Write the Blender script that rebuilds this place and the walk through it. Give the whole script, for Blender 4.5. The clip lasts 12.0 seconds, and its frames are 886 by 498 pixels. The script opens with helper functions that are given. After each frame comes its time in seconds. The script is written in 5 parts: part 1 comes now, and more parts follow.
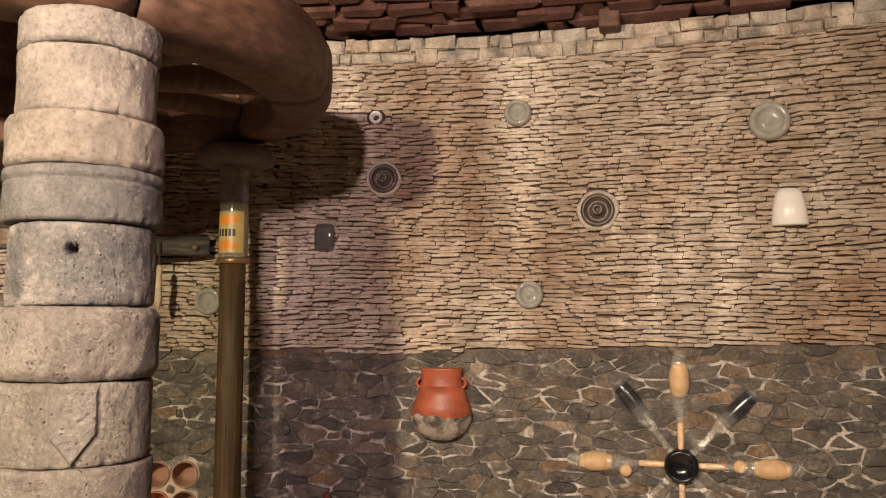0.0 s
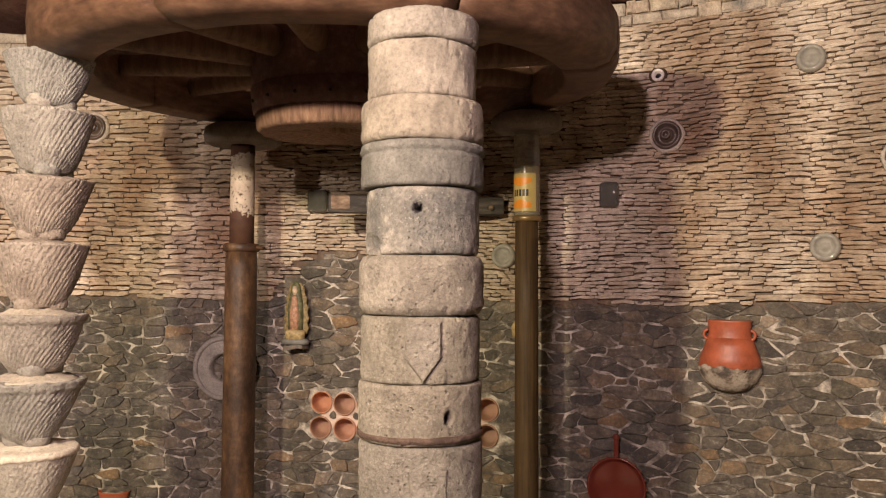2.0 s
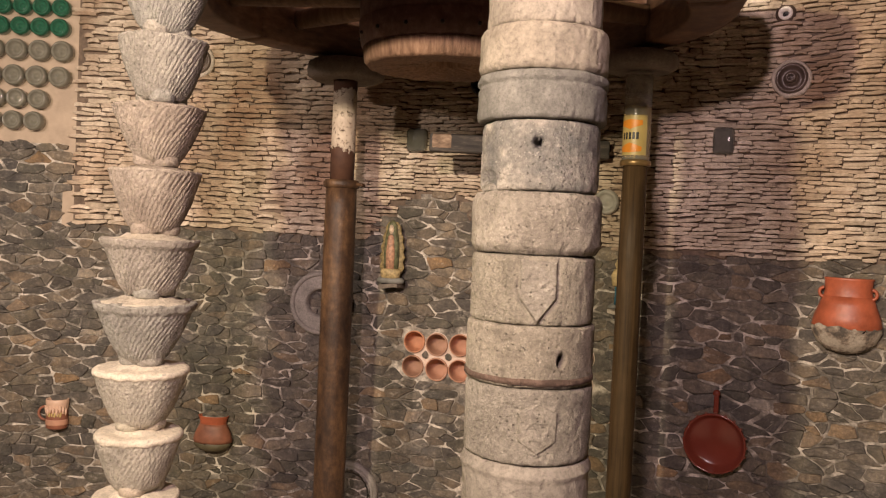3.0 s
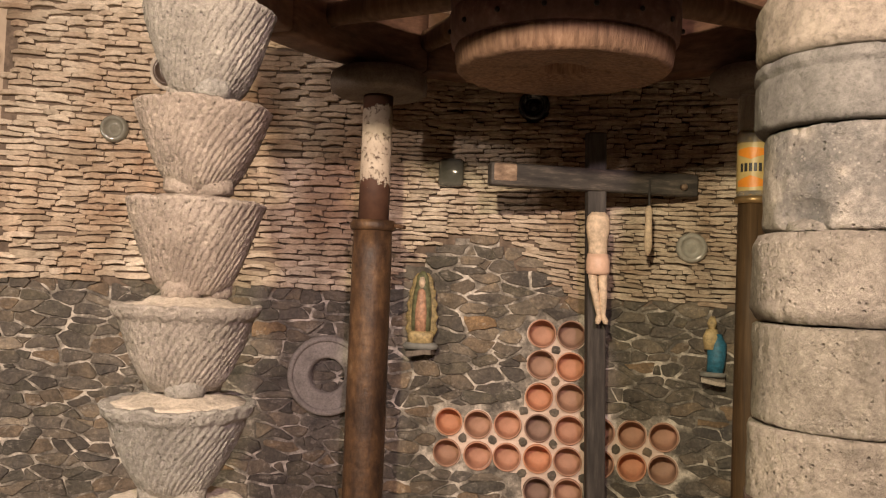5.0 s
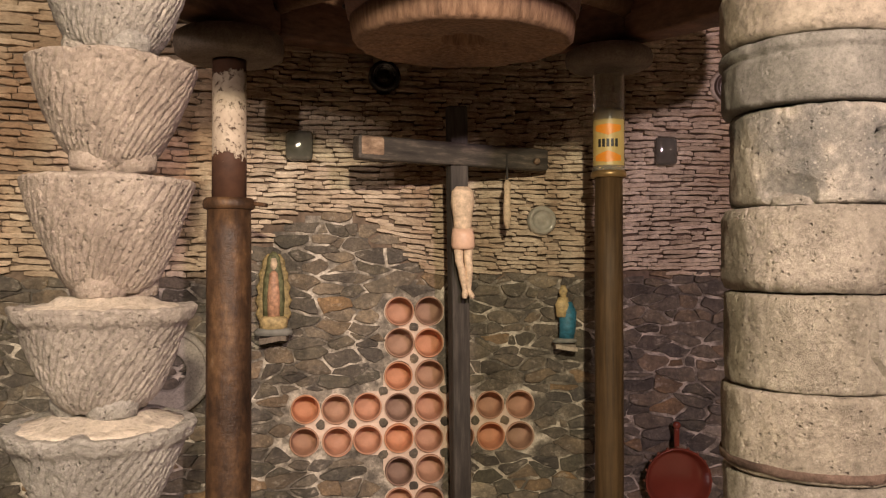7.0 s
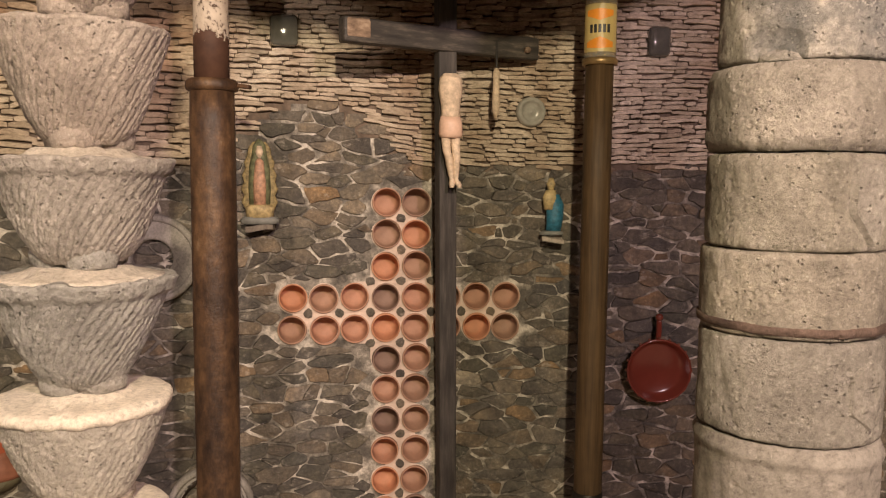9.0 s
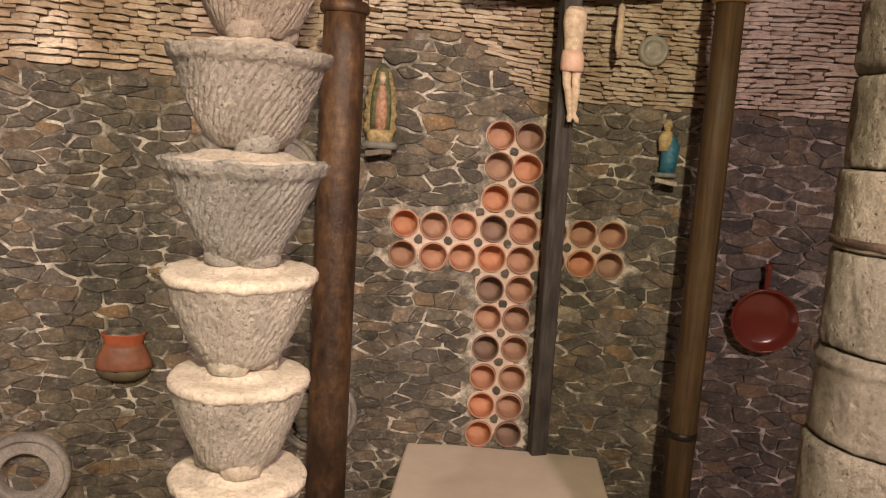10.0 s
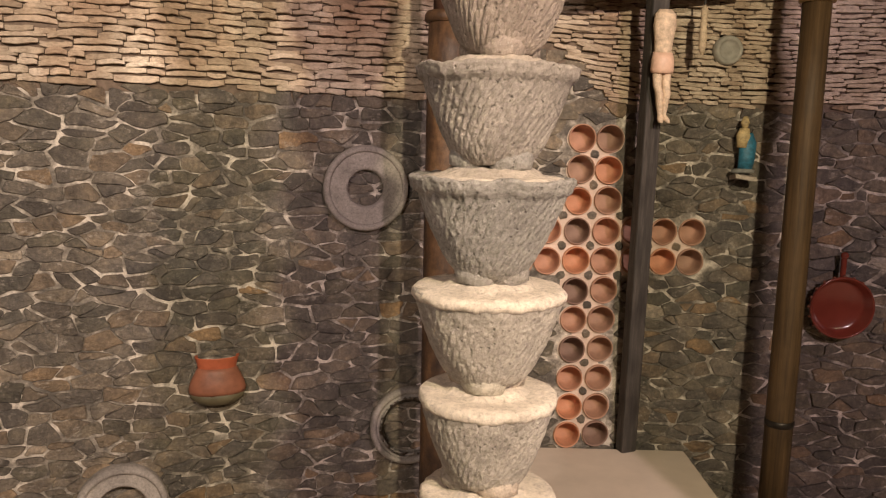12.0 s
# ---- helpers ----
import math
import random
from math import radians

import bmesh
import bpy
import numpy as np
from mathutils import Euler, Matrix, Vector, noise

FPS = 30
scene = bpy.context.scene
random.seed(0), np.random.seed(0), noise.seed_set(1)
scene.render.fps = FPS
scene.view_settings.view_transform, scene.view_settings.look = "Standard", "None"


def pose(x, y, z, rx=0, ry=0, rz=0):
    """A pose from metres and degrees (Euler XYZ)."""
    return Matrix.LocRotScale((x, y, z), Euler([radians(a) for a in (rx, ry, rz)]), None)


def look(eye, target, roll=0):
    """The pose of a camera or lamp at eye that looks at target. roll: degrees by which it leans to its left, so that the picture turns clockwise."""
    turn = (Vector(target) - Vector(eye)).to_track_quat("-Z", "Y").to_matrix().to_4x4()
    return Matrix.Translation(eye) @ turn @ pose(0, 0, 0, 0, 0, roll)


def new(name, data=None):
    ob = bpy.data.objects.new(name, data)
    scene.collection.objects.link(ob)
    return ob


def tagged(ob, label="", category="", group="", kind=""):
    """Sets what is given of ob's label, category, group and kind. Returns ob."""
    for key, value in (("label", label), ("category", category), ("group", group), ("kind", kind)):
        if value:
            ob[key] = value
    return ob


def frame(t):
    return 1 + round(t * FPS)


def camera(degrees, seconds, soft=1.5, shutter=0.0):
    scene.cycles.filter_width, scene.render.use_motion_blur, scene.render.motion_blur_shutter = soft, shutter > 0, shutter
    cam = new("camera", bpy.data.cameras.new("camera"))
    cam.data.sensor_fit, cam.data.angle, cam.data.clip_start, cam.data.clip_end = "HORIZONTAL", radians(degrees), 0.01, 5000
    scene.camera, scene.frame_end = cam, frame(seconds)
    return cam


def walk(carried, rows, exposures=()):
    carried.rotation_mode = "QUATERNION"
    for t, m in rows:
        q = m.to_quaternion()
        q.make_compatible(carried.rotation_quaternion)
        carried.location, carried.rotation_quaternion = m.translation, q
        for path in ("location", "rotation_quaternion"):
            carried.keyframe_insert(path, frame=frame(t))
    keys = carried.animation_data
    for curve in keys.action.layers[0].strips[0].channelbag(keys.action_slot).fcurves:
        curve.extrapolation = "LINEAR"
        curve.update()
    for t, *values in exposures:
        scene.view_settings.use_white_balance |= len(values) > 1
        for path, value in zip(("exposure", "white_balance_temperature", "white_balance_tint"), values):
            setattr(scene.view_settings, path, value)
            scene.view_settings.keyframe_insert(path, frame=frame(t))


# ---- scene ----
cam = camera(59.1, 12.0, soft=1.2)
METRES, EYE, TILT, LEAN, TURN = 2.4, 1.56, 0.0, 0.0, 0.0
ROWS = [
    (0.0, 0.0035, 0.0002, -0.0002, 0.1352, 5.339, -0.1259),
    (0.5, -0.0076, -0.0102, -0.0018, 7.6755, 4.2063, 0.036),
    (1.0, -0.0174, -0.0238, -0.003, 11.3963, 3.8326, -0.6596),
    (1.5, -0.0175, -0.0383, -0.0062, 14.6004, 3.5407, -0.619),
    (2.0, -0.0127, -0.0787, -0.0123, 19.5684, 2.3655, -0.3435),
    (2.5, -0.0053, -0.1143, -0.0247, 24.6758, -0.358, -2.0818),
    (2.7, -0.0169, -0.0998, -0.0217, 26.0424, -1.4045, -2.7762),
    (4.3, -0.2638, 0.0141, -0.0412, 19.27, -0.62, -0.93),
    (4.5, -0.3037, 0.0253, -0.0403, 19.27, -0.35, -0.81),
    (5.0, -0.3695, 0.0797, -0.0245, 16.85, 2.21, -2.2),
    (5.5, -0.421, 0.103, -0.0283, 8.68, 2.46, -2.53),
    (6.0, -0.4868, 0.0971, -0.0216, 1.67, 1.16, 0.3),
    (6.5, -0.5175, 0.0966, -0.0215, -1.07, 0.53, 0.32),
    (6.7, -0.5226, 0.0967, -0.0190, -1.29, 0.75, 0.15),
    (8.3, -0.5180, 0.1004, -0.0475, -2.05, -2.95, -0.35),
    (8.5, -0.5172, 0.1004, -0.0515, -1.91, -3.65, -0.4),
    (9.0, -0.515, 0.0988, -0.0581, -2.03, -5.39, -0.6),
    (9.5, -0.5194, 0.086, -0.0725, -0.58, -7.03, -2.02),
    (10.0, -0.5455, 0.0701, -0.0923, 4.69, -8.75, -3.57),
    (10.5, -0.5756, 0.0694, -0.0943, 9.5, -9.43, -3.6),
    (11.0, -0.6405, 0.08, -0.0954, 8.63, -8.86, -1.57),
    (11.5, -0.6944, 0.0839, -0.0973, 5.1, -8.65, -1.56),
    (12.0, -0.745, 0.0613, -0.0922, 0.35, -8.51, -1.37),
]
walk(cam, [(t, pose(0, 0, EYE, TILT, LEAN, TURN) @ pose(METRES * x, METRES * y, METRES * z, 90 + pitch, roll, yaw)) for t, x, y, z, yaw, pitch, roll in ROWS])

# ---- light: two ceiling spots behind the walker, two more added at the sides ----
world = bpy.data.worlds.new("world")
world.use_nodes = True
world.node_tree.nodes["Background"].inputs[0].default_value = (0.9, 0.75, 0.6, 1)
world.node_tree.nodes["Background"].inputs[1].default_value = 0.0
scene.world = world
scene.view_settings.exposure = -0.04


def spot(name, eye, target, watts, colour, angle=136, size=0.045):
    data = bpy.data.lights.new(name, "SPOT")
    data.energy, data.color, data.spot_size, data.spot_blend = watts, colour, radians(angle), 1.0
    data.shadow_soft_size = size
    ob = new(name, data)
    ob.matrix_world = look(eye, target)
    return ob


LAMP_A, LAMP_B = (-1.044, -0.68, 2.37), (-0.33, -0.68, 2.37)
spot("spot_light", LAMP_A, (-1.25, 2.9, 1.32), 385, (1.0, 0.83, 0.58))
spot("spot_light", LAMP_B, (-1.05, 2.9, 1.32), 255, (1.0, 0.73, 0.75))
# unseen side spots, added to brighten the left and right ends of the wall
spot("spot_light", (-2.60, -1.00, 2.42), (-2.80, 2.45, 1.15), 270, (1.0, 0.80, 0.70), 62, 0.05)
spot("spot_light", (0.95, -1.00, 2.42), (1.60, 2.40, 1.35), 118, (1.0, 0.84, 0.58), 66, 0.05)


# ---- materials ----
class Nodes:
    def __init__(self, name):
        self.mat = bpy.data.materials.new(name)
        self.mat.use_nodes = True
        self.tree = self.mat.node_tree
        self.bsdf = self.tree.nodes["Principled BSDF"]
        self.coord = self.add("ShaderNodeTexCoord").outputs["Object"]

    def add(self, kind):
        return self.tree.nodes.new(kind)

    def link(self, a, b):
        self.tree.links.new(a, b)

    def noise(self, scale, detail=5.0, rough=0.6, stretch=None, where=None):
        n = self.add("ShaderNodeTexNoise")
        n.inputs["Scale"].default_value, n.inputs["Detail"].default_value, n.inputs["Roughness"].default_value = scale, detail, rough
        src = where or self.coord
        if stretch:
            m = self.add("ShaderNodeMapping")
            m.inputs["Scale"].default_value = stretch
            self.link(src, m.inputs["Vector"])
            src = m.outputs[0]
        self.link(src, n.inputs["Vector"])
        return n.outputs["Fac"]

    def place(self):
        return self.add("ShaderNodeNewGeometry").outputs["Position"]

    def ramp(self, fac, stops):
        r = self.add("ShaderNodeValToRGB")
        el = r.color_ramp.elements
        while len(el) < len(stops):
            el.new(0.5)
        for e, (p, c) in zip(el, stops):
            e.position, e.color = p, (*c, 1)
        self.link(fac, r.inputs[0])
        return r.outputs[0]

    def mix(self, fac, a, b, kind="MIX"):
        m = self.add("ShaderNodeMix")
        m.data_type, m.blend_type = "RGBA", kind
        for sock, v in ((m.inputs[0], fac), (m.inputs[6], a), (m.inputs[7], b)):
            if hasattr(v, "is_linked"):
                self.link(v, sock)
            elif isinstance(v, (int, float)):
                sock.default_value = v
            else:
                sock.default_value = (*v, 1)
        return m.outputs[2]

    def finish(self, colour, rough=0.85, bump=None, height=0.002, metal=0.0, spec=0.35):
        if hasattr(colour, "is_linked"):
            self.link(colour, self.bsdf.inputs["Base Color"])
        else:
            self.bsdf.inputs["Base Color"].default_value = (*colour, 1)
        if hasattr(rough, "is_linked"):
            self.link(rough, self.bsdf.inputs["Roughness"])
        else:
            self.bsdf.inputs["Roughness"].default_value = rough
        self.bsdf.inputs["Metallic"].default_value = metal
        self.bsdf.inputs["Specular IOR Level"].default_value = spec
        if bump is not None:
            b = self.add("ShaderNodeBump")
            b.inputs["Distance"].default_value = height
            b.inputs["Strength"].default_value = 1.0
            self.link(bump, b.inputs["Height"])
            self.link(b.outputs[0], self.bsdf.inputs["Normal"])
        return self.mat


def pick(n, joined):
    if joined:
        return n.add("ShaderNodeNewGeometry").outputs["Random Per Island"]
    return n.add("ShaderNodeObjectInfo").outputs["Random"]


def wall_stone_mat(joined):
    n = Nodes("wall_stone")
    r = pick(n, joined)
    base = n.ramp(r, [(0.0, (0.081, 0.076, 0.070)), (0.25, (0.130, 0.122, 0.110)), (0.5, (0.095, 0.093, 0.079)), (0.70, (0.181, 0.164, 0.138)),
                      (0.83, (0.145, 0.128, 0.105)), (0.93, (0.178, 0.146, 0.110)), (0.97, (0.225, 0.160, 0.095)), (0.99, (0.216, 0.180, 0.143)), (1.0, (0.324, 0.305, 0.264))])
    big = n.ramp(n.noise(14, 5, 0.65, where=n.place()), [(0.3, (0.55, 0.55, 0.57)), (0.5, (0.95, 0.94, 0.92)), (0.7, (1.5, 1.44, 1.32))])
    tone = n.ramp(n.noise(3.0, 3, where=n.place()), [(0.3, (0.92, 0.91, 0.93)), (0.7, (1.22, 1.10, 0.93))])
    fine = n.ramp(n.noise(85, 6, 0.75, where=n.place()), [(0.3, (0.6, 0.6, 0.6)), (0.55, (1.05, 1.05, 1.05)), (0.70, (1.7, 1.68, 1.6)), (0.82, (2.6, 2.5, 2.3))])
    c = n.mix(1.0, n.mix(1.0, n.mix(1.0, base, big, "MULTIPLY"), fine, "MULTIPLY"), tone, "MULTIPLY")
    h = n.mix(0.45, n.noise(22, 5, 0.6, where=n.place()), n.noise(75, 8, 0.75, where=n.place()))
    smear = n.ramp(n.noise(21, 8, 0.75, (1, 1, 1.7), n.place()), [(0.57, (0, 0, 0)), (0.67, (0.75, 0.75, 0.75))])
    c = n.mix(smear, c, (0.40, 0.36, 0.30))
    return n.finish(c, 0.55, h, 0.018, spec=0.45)


def slate_mat(joined):
    n = Nodes("slate")
    r = pick(n, joined)
    base = n.ramp(r, [(0.0, (0.409, 0.358, 0.284)), (0.2, (0.623, 0.558, 0.456)), (0.45, (0.534, 0.469, 0.378)), (0.7, (0.712, 0.650, 0.546)), (0.85, (0.516, 0.434, 0.344)), (0.95, (0.659, 0.584, 0.482)), (1.0, (0.765, 0.708, 0.611))])
    zone = n.ramp(n.noise(1.9, 4, 0.6, (1.0, 1.0, 0.7), n.place()), [(0.34, (0.62, 0.47, 0.38)), (0.44, (0.79, 0.69, 0.61)), (0.56, (0.95, 0.91, 0.87)), (0.68, (1.14, 1.12, 1.09))])
    streak = n.ramp(n.noise(7.0, 4, 0.6, (1.0, 1.0, 0.16), n.place()), [(0.36, (0.78, 0.74, 0.70)), (0.52, (0.97, 0.96, 0.95)), (0.66, (1.28, 1.29, 1.29))])
    zone = n.mix(1.0, zone, streak, "MULTIPLY")
    fine = n.ramp(n.noise(60, 6, 0.7, (1, 1, 2.5), n.place()), [(0.25, (0.55, 0.53, 0.50)), (0.5, (0.98, 0.98, 0.97)), (0.75, (1.35, 1.35, 1.33))])
    c = n.mix(1.0, n.mix(1.0, base, zone, "MULTIPLY"), fine, "MULTIPLY")
    return n.finish(c, 0.8, n.noise(70, 7, 0.75, (1, 1, 2), n.place()), 0.007)


def rough_stone(name, stops, pit=60, height=0.006, tint=0.0, speck=1.35, broad=7, holes=0.0):
    n = Nodes(name)
    big = n.ramp(n.noise(broad, 5, 0.6, where=n.place()), stops)
    fine = n.ramp(n.noise(pit * 3.0, 8, 0.8, where=n.place()), [(0.30, (0.45, 0.44, 0.43)), (0.46, (0.88, 0.88, 0.88)), (0.58, (1.08, 1.08, 1.08)), (0.72, (speck, speck, speck * 0.98))])
    patch = n.ramp(n.noise(pit * 0.45, 5, 0.7, where=n.place()), [(0.3, (0.78, 0.78, 0.78)), (0.7, (1.2, 1.2, 1.2))])
    c = n.mix(1.0, n.mix(1.0, big, fine, "MULTIPLY"), patch, "MULTIPLY")
    if tint:
        hue = n.ramp(n.add("ShaderNodeObjectInfo").outputs["Random"], [(0.0, (0.92, 0.94, 0.95)), (0.5, (1.0, 1.0, 0.98)), (0.75, (1.06, 1.0, 0.95)), (1.0, (0.98, 1.0, 0.94))])
        c = n.mix(1.0, c, hue, "MULTIPLY")
    v = n.add("ShaderNodeTexVoronoi")
    v.inputs["Scale"].default_value = pit * 1.6
    n.link(n.place(), v.inputs["Vector"])
    pits = n.ramp(v.outputs["Distance"], [(0.0, (0, 0, 0)), (0.35, (1, 1, 1))])
    gate = n.ramp(n.noise(pit * 0.6, 3, where=n.place()), [(0.5, (1, 1, 1)), (0.62, (0, 0, 0))])
    h = n.mix(0.35, n.noise(pit * 1.8, 9, 0.8, where=n.place()), n.mix(1.0, pits, gate, "LIGHTEN"))
    if holes:
        # wormholes, bumped and with shade painted into their colour; pale grains of aggregate
        w = n.add("ShaderNodeTexVoronoi")
        w.inputs["Scale"].default_value = holes
        n.link(n.place(), w.inputs["Vector"])
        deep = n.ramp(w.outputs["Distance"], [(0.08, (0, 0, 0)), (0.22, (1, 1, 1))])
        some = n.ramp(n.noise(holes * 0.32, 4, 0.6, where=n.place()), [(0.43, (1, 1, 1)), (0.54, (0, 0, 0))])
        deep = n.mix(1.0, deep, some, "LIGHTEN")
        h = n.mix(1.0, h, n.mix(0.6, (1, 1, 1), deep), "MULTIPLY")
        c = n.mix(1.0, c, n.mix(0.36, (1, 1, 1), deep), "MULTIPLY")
        g = n.add("ShaderNodeTexVoronoi")
        g.inputs["Scale"].default_value = holes * 2.1
        n.link(n.place(), g.inputs["Vector"])
        near = n.ramp(g.outputs["Distance"], [(0.25, (1, 1, 1)), (0.42, (0, 0, 0))])
        keep = n.ramp(n.noise(holes * 0.9, 3, where=n.place()), [(0.52, (0, 0, 0)), (0.64, (0.38, 0.38, 0.38))])
        c = n.mix(n.mix(1.0, near, keep, "MULTIPLY"), c, (0.62, 0.57, 0.49))
    return n.finish(c, 0.9, h, height, spec=0.25)


def wood_mat(name, dark, mid, light, axis=(9, 9, 0.8), rough=0.6, height=0.002):
    n = Nodes(name)
    grain = n.noise(6, 8, 0.65, axis)
    stain = n.ramp(n.noise(3.5, 4), [(0.3, (0.55, 0.52, 0.5)), (0.65, (1.15, 1.12, 1.1))])
    c = n.mix(1.0, n.ramp(grain, [(0.3, dark), (0.52, mid), (0.72, light)]), stain, "MULTIPLY")
    return n.finish(c, rough, n.noise(9, 8, 0.7, axis), height)


def plain(name, colour, rough=0.6, wear=0.25, scale=25, height=0.0015, metal=0.0, spec=0.4, random_hue=0.0):
    n = Nodes(name)
    lo, hi = tuple(v * (1 - wear) for v in colour), tuple(min(1, v * (1 + wear)) for v in colour)
    c = n.ramp(n.noise(scale, 6, 0.65), [(0.3, lo), (0.7, hi)])
    if random_hue:
        h = n.ramp(n.add("ShaderNodeObjectInfo").outputs["Random"], [(0.0, (0.55, 0.6, 0.68)), (0.25, (0.9, 0.92, 0.9)), (0.6, (1.1, 1.0, 0.95)), (1.0, (1.3, 1.05, 0.85))])
        c = n.mix(1.0, c, h, "MULTIPLY")
    return n.finish(c, rough, n.noise(scale * 3, 6, 0.7), height, metal, spec)


def glass_mat(name, colour, rough=0.08, clear=0.6):
    n = Nodes(name)
    n.bsdf.inputs["Transmission Weight"].default_value = clear
    n.bsdf.inputs["IOR"].default_value = 1.45
    return n.finish(n.ramp(n.noise(30, 4), [(0.3, tuple(v * 0.7 for v in colour)), (0.7, colour)]), rough, n.noise(40, 3), 0.0004, spec=0.6)


STONE_ONE, STONE_MANY = wall_stone_mat(False), wall_stone_mat(True)
SLATE_ONE, SLATE_MANY = slate_mat(False), slate_mat(True)
MORTAR = rough_stone("lime_mortar", [(0.40, (0.12, 0.108, 0.092)), (0.51, (0.29, 0.26, 0.215)), (0.61, (0.66, 0.60, 0.51))], 40, 0.008, broad=13)
GROUT = plain("dark_grout", (0.15, 0.112, 0.082), 0.95, 0.4, 40, 0.003)
CAPSTONE = rough_stone("cap_stone", [(0.32, (0.24, 0.23, 0.20)), (0.45, (0.44, 0.38, 0.30)), (0.6, (0.62, 0.55, 0.44)), (0.8, (0.66, 0.60, 0.50))], 40, 0.006, 1.0, broad=11)
CEILING = rough_stone("ceiling_stone", [(0.3, (0.10, 0.045, 0.035)), (0.55, (0.17, 0.085, 0.065)), (0.75, (0.24, 0.15, 0.11))], 25, 0.01)
FLOOR = rough_stone("floor_cement", [(0.3, (0.46, 0.38, 0.29)), (0.7, (0.58, 0.49, 0.38))], 30, 0.003)
LEDGE = plain("ledge_plaster", (0.60, 0.515, 0.42), 0.85, 0.10, 5, 0.001)
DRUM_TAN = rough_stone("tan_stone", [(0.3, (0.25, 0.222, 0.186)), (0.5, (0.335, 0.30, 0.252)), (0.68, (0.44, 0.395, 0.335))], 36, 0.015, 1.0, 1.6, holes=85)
DRUM_CREAM = rough_stone("cream_stone", [(0.3, (0.265, 0.230, 0.192)), (0.5, (0.32, 0.281, 0.236)), (0.7, (0.37, 0.327, 0.276))], 30, 0.009, 1.0, 1.25)
DRUM_GREY = rough_stone("grey_stone", [(0.3, (0.135, 0.13, 0.115)), (0.6, (0.195, 0.186, 0.165)), (0.8, (0.28, 0.26, 0.225))], 55, 0.006)
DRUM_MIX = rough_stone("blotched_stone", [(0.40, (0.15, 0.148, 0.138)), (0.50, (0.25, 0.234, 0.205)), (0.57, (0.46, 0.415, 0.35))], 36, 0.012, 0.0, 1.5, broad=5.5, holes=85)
BAND_RED = rough_stone("red_band", [(0.35, (0.09, 0.06, 0.046)), (0.6, (0.16, 0.11, 0.085)), (0.75, (0.26, 0.21, 0.17))], 40, 0.008, broad=18)
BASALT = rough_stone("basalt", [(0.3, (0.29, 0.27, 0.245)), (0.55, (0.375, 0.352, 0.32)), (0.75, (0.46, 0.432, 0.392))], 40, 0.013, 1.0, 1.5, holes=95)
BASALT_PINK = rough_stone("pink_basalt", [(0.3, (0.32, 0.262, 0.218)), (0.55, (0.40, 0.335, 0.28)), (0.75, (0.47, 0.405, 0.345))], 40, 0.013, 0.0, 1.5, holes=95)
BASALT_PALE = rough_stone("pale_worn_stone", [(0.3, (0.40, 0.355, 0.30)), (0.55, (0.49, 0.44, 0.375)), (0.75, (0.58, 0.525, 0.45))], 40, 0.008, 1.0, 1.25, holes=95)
PLASTER = rough_stone("white_plaster", [(0.3, (0.58, 0.505, 0.41)), (0.7, (0.69, 0.615, 0.51))], 40, 0.005, speck=1.1)
FILL = rough_stone("tan_plaster", [(0.3, (0.42, 0.36, 0.29)), (0.7, (0.60, 0.53, 0.44))], 40, 0.008)
WHEEL_WOOD = wood_mat("wheel_wood", (0.06, 0.032, 0.020), (0.125, 0.069, 0.042), (0.195, 0.112, 0.070), (3, 3, 9), 0.55)
SPOKE_WOOD = wood_mat("spoke_wood", (0.085, 0.050, 0.029), (0.155, 0.094, 0.054), (0.225, 0.140, 0.084), (1, 8, 8), 0.6)
NAVE_WOOD = wood_mat("nave_wood", (0.10, 0.055, 0.032), (0.23, 0.14, 0.085), (0.34, 0.225, 0.145), (14, 14, 1.5), 0.7, 0.005)
NAVE_DARK = wood_mat("nave_band", (0.09, 0.05, 0.04), (0.15, 0.085, 0.07), (0.24, 0.16, 0.13), (6, 6, 6), 0.7, 0.003)
POST_WOOD = wood_mat("charred_wood", (0.030, 0.028, 0.025), (0.055, 0.050, 0.044), (0.10, 0.09, 0.078), (12, 12, 1.2), 0.7)
BEAM_WOOD = wood_mat("beam_wood", (0.024, 0.022, 0.019), (0.060, 0.054, 0.046), (0.17, 0.145, 0.115), (1.6, 9, 9), 0.65)
RAW_WOOD = wood_mat("raw_wood", (0.07, 0.045, 0.03), (0.26, 0.185, 0.125), (0.46, 0.37, 0.27), (3, 7, 7), 0.7)
POLE_WOOD = wood_mat("pole_wood", (0.046, 0.028, 0.014), (0.086, 0.053, 0.025), (0.135, 0.086, 0.042), (14, 14, 0.6), 0.58)


def rust_mat():
    n = Nodes("rusty_pipe")
    c = n.ramp(n.noise(11, 7, 0.7, (1, 1, 0.35)), [(0.34, (0.018, 0.010, 0.007)), (0.45, (0.046, 0.025, 0.014)), (0.55, (0.082, 0.044, 0.022)), (0.64, (0.130, 0.072, 0.034)), (0.76, (0.21, 0.150, 0.098))])
    spots = n.ramp(n.noise(45, 6, 0.75), [(0.3, (0.55, 0.55, 0.55)), (0.6, (1.1, 1.1, 1.1)), (0.78, (1.7, 1.65, 1.5))])
    return n.finish(n.mix(1.0, c, spots, "MULTIPLY"), 0.5, n.noise(40, 7, 0.7), 0.003)


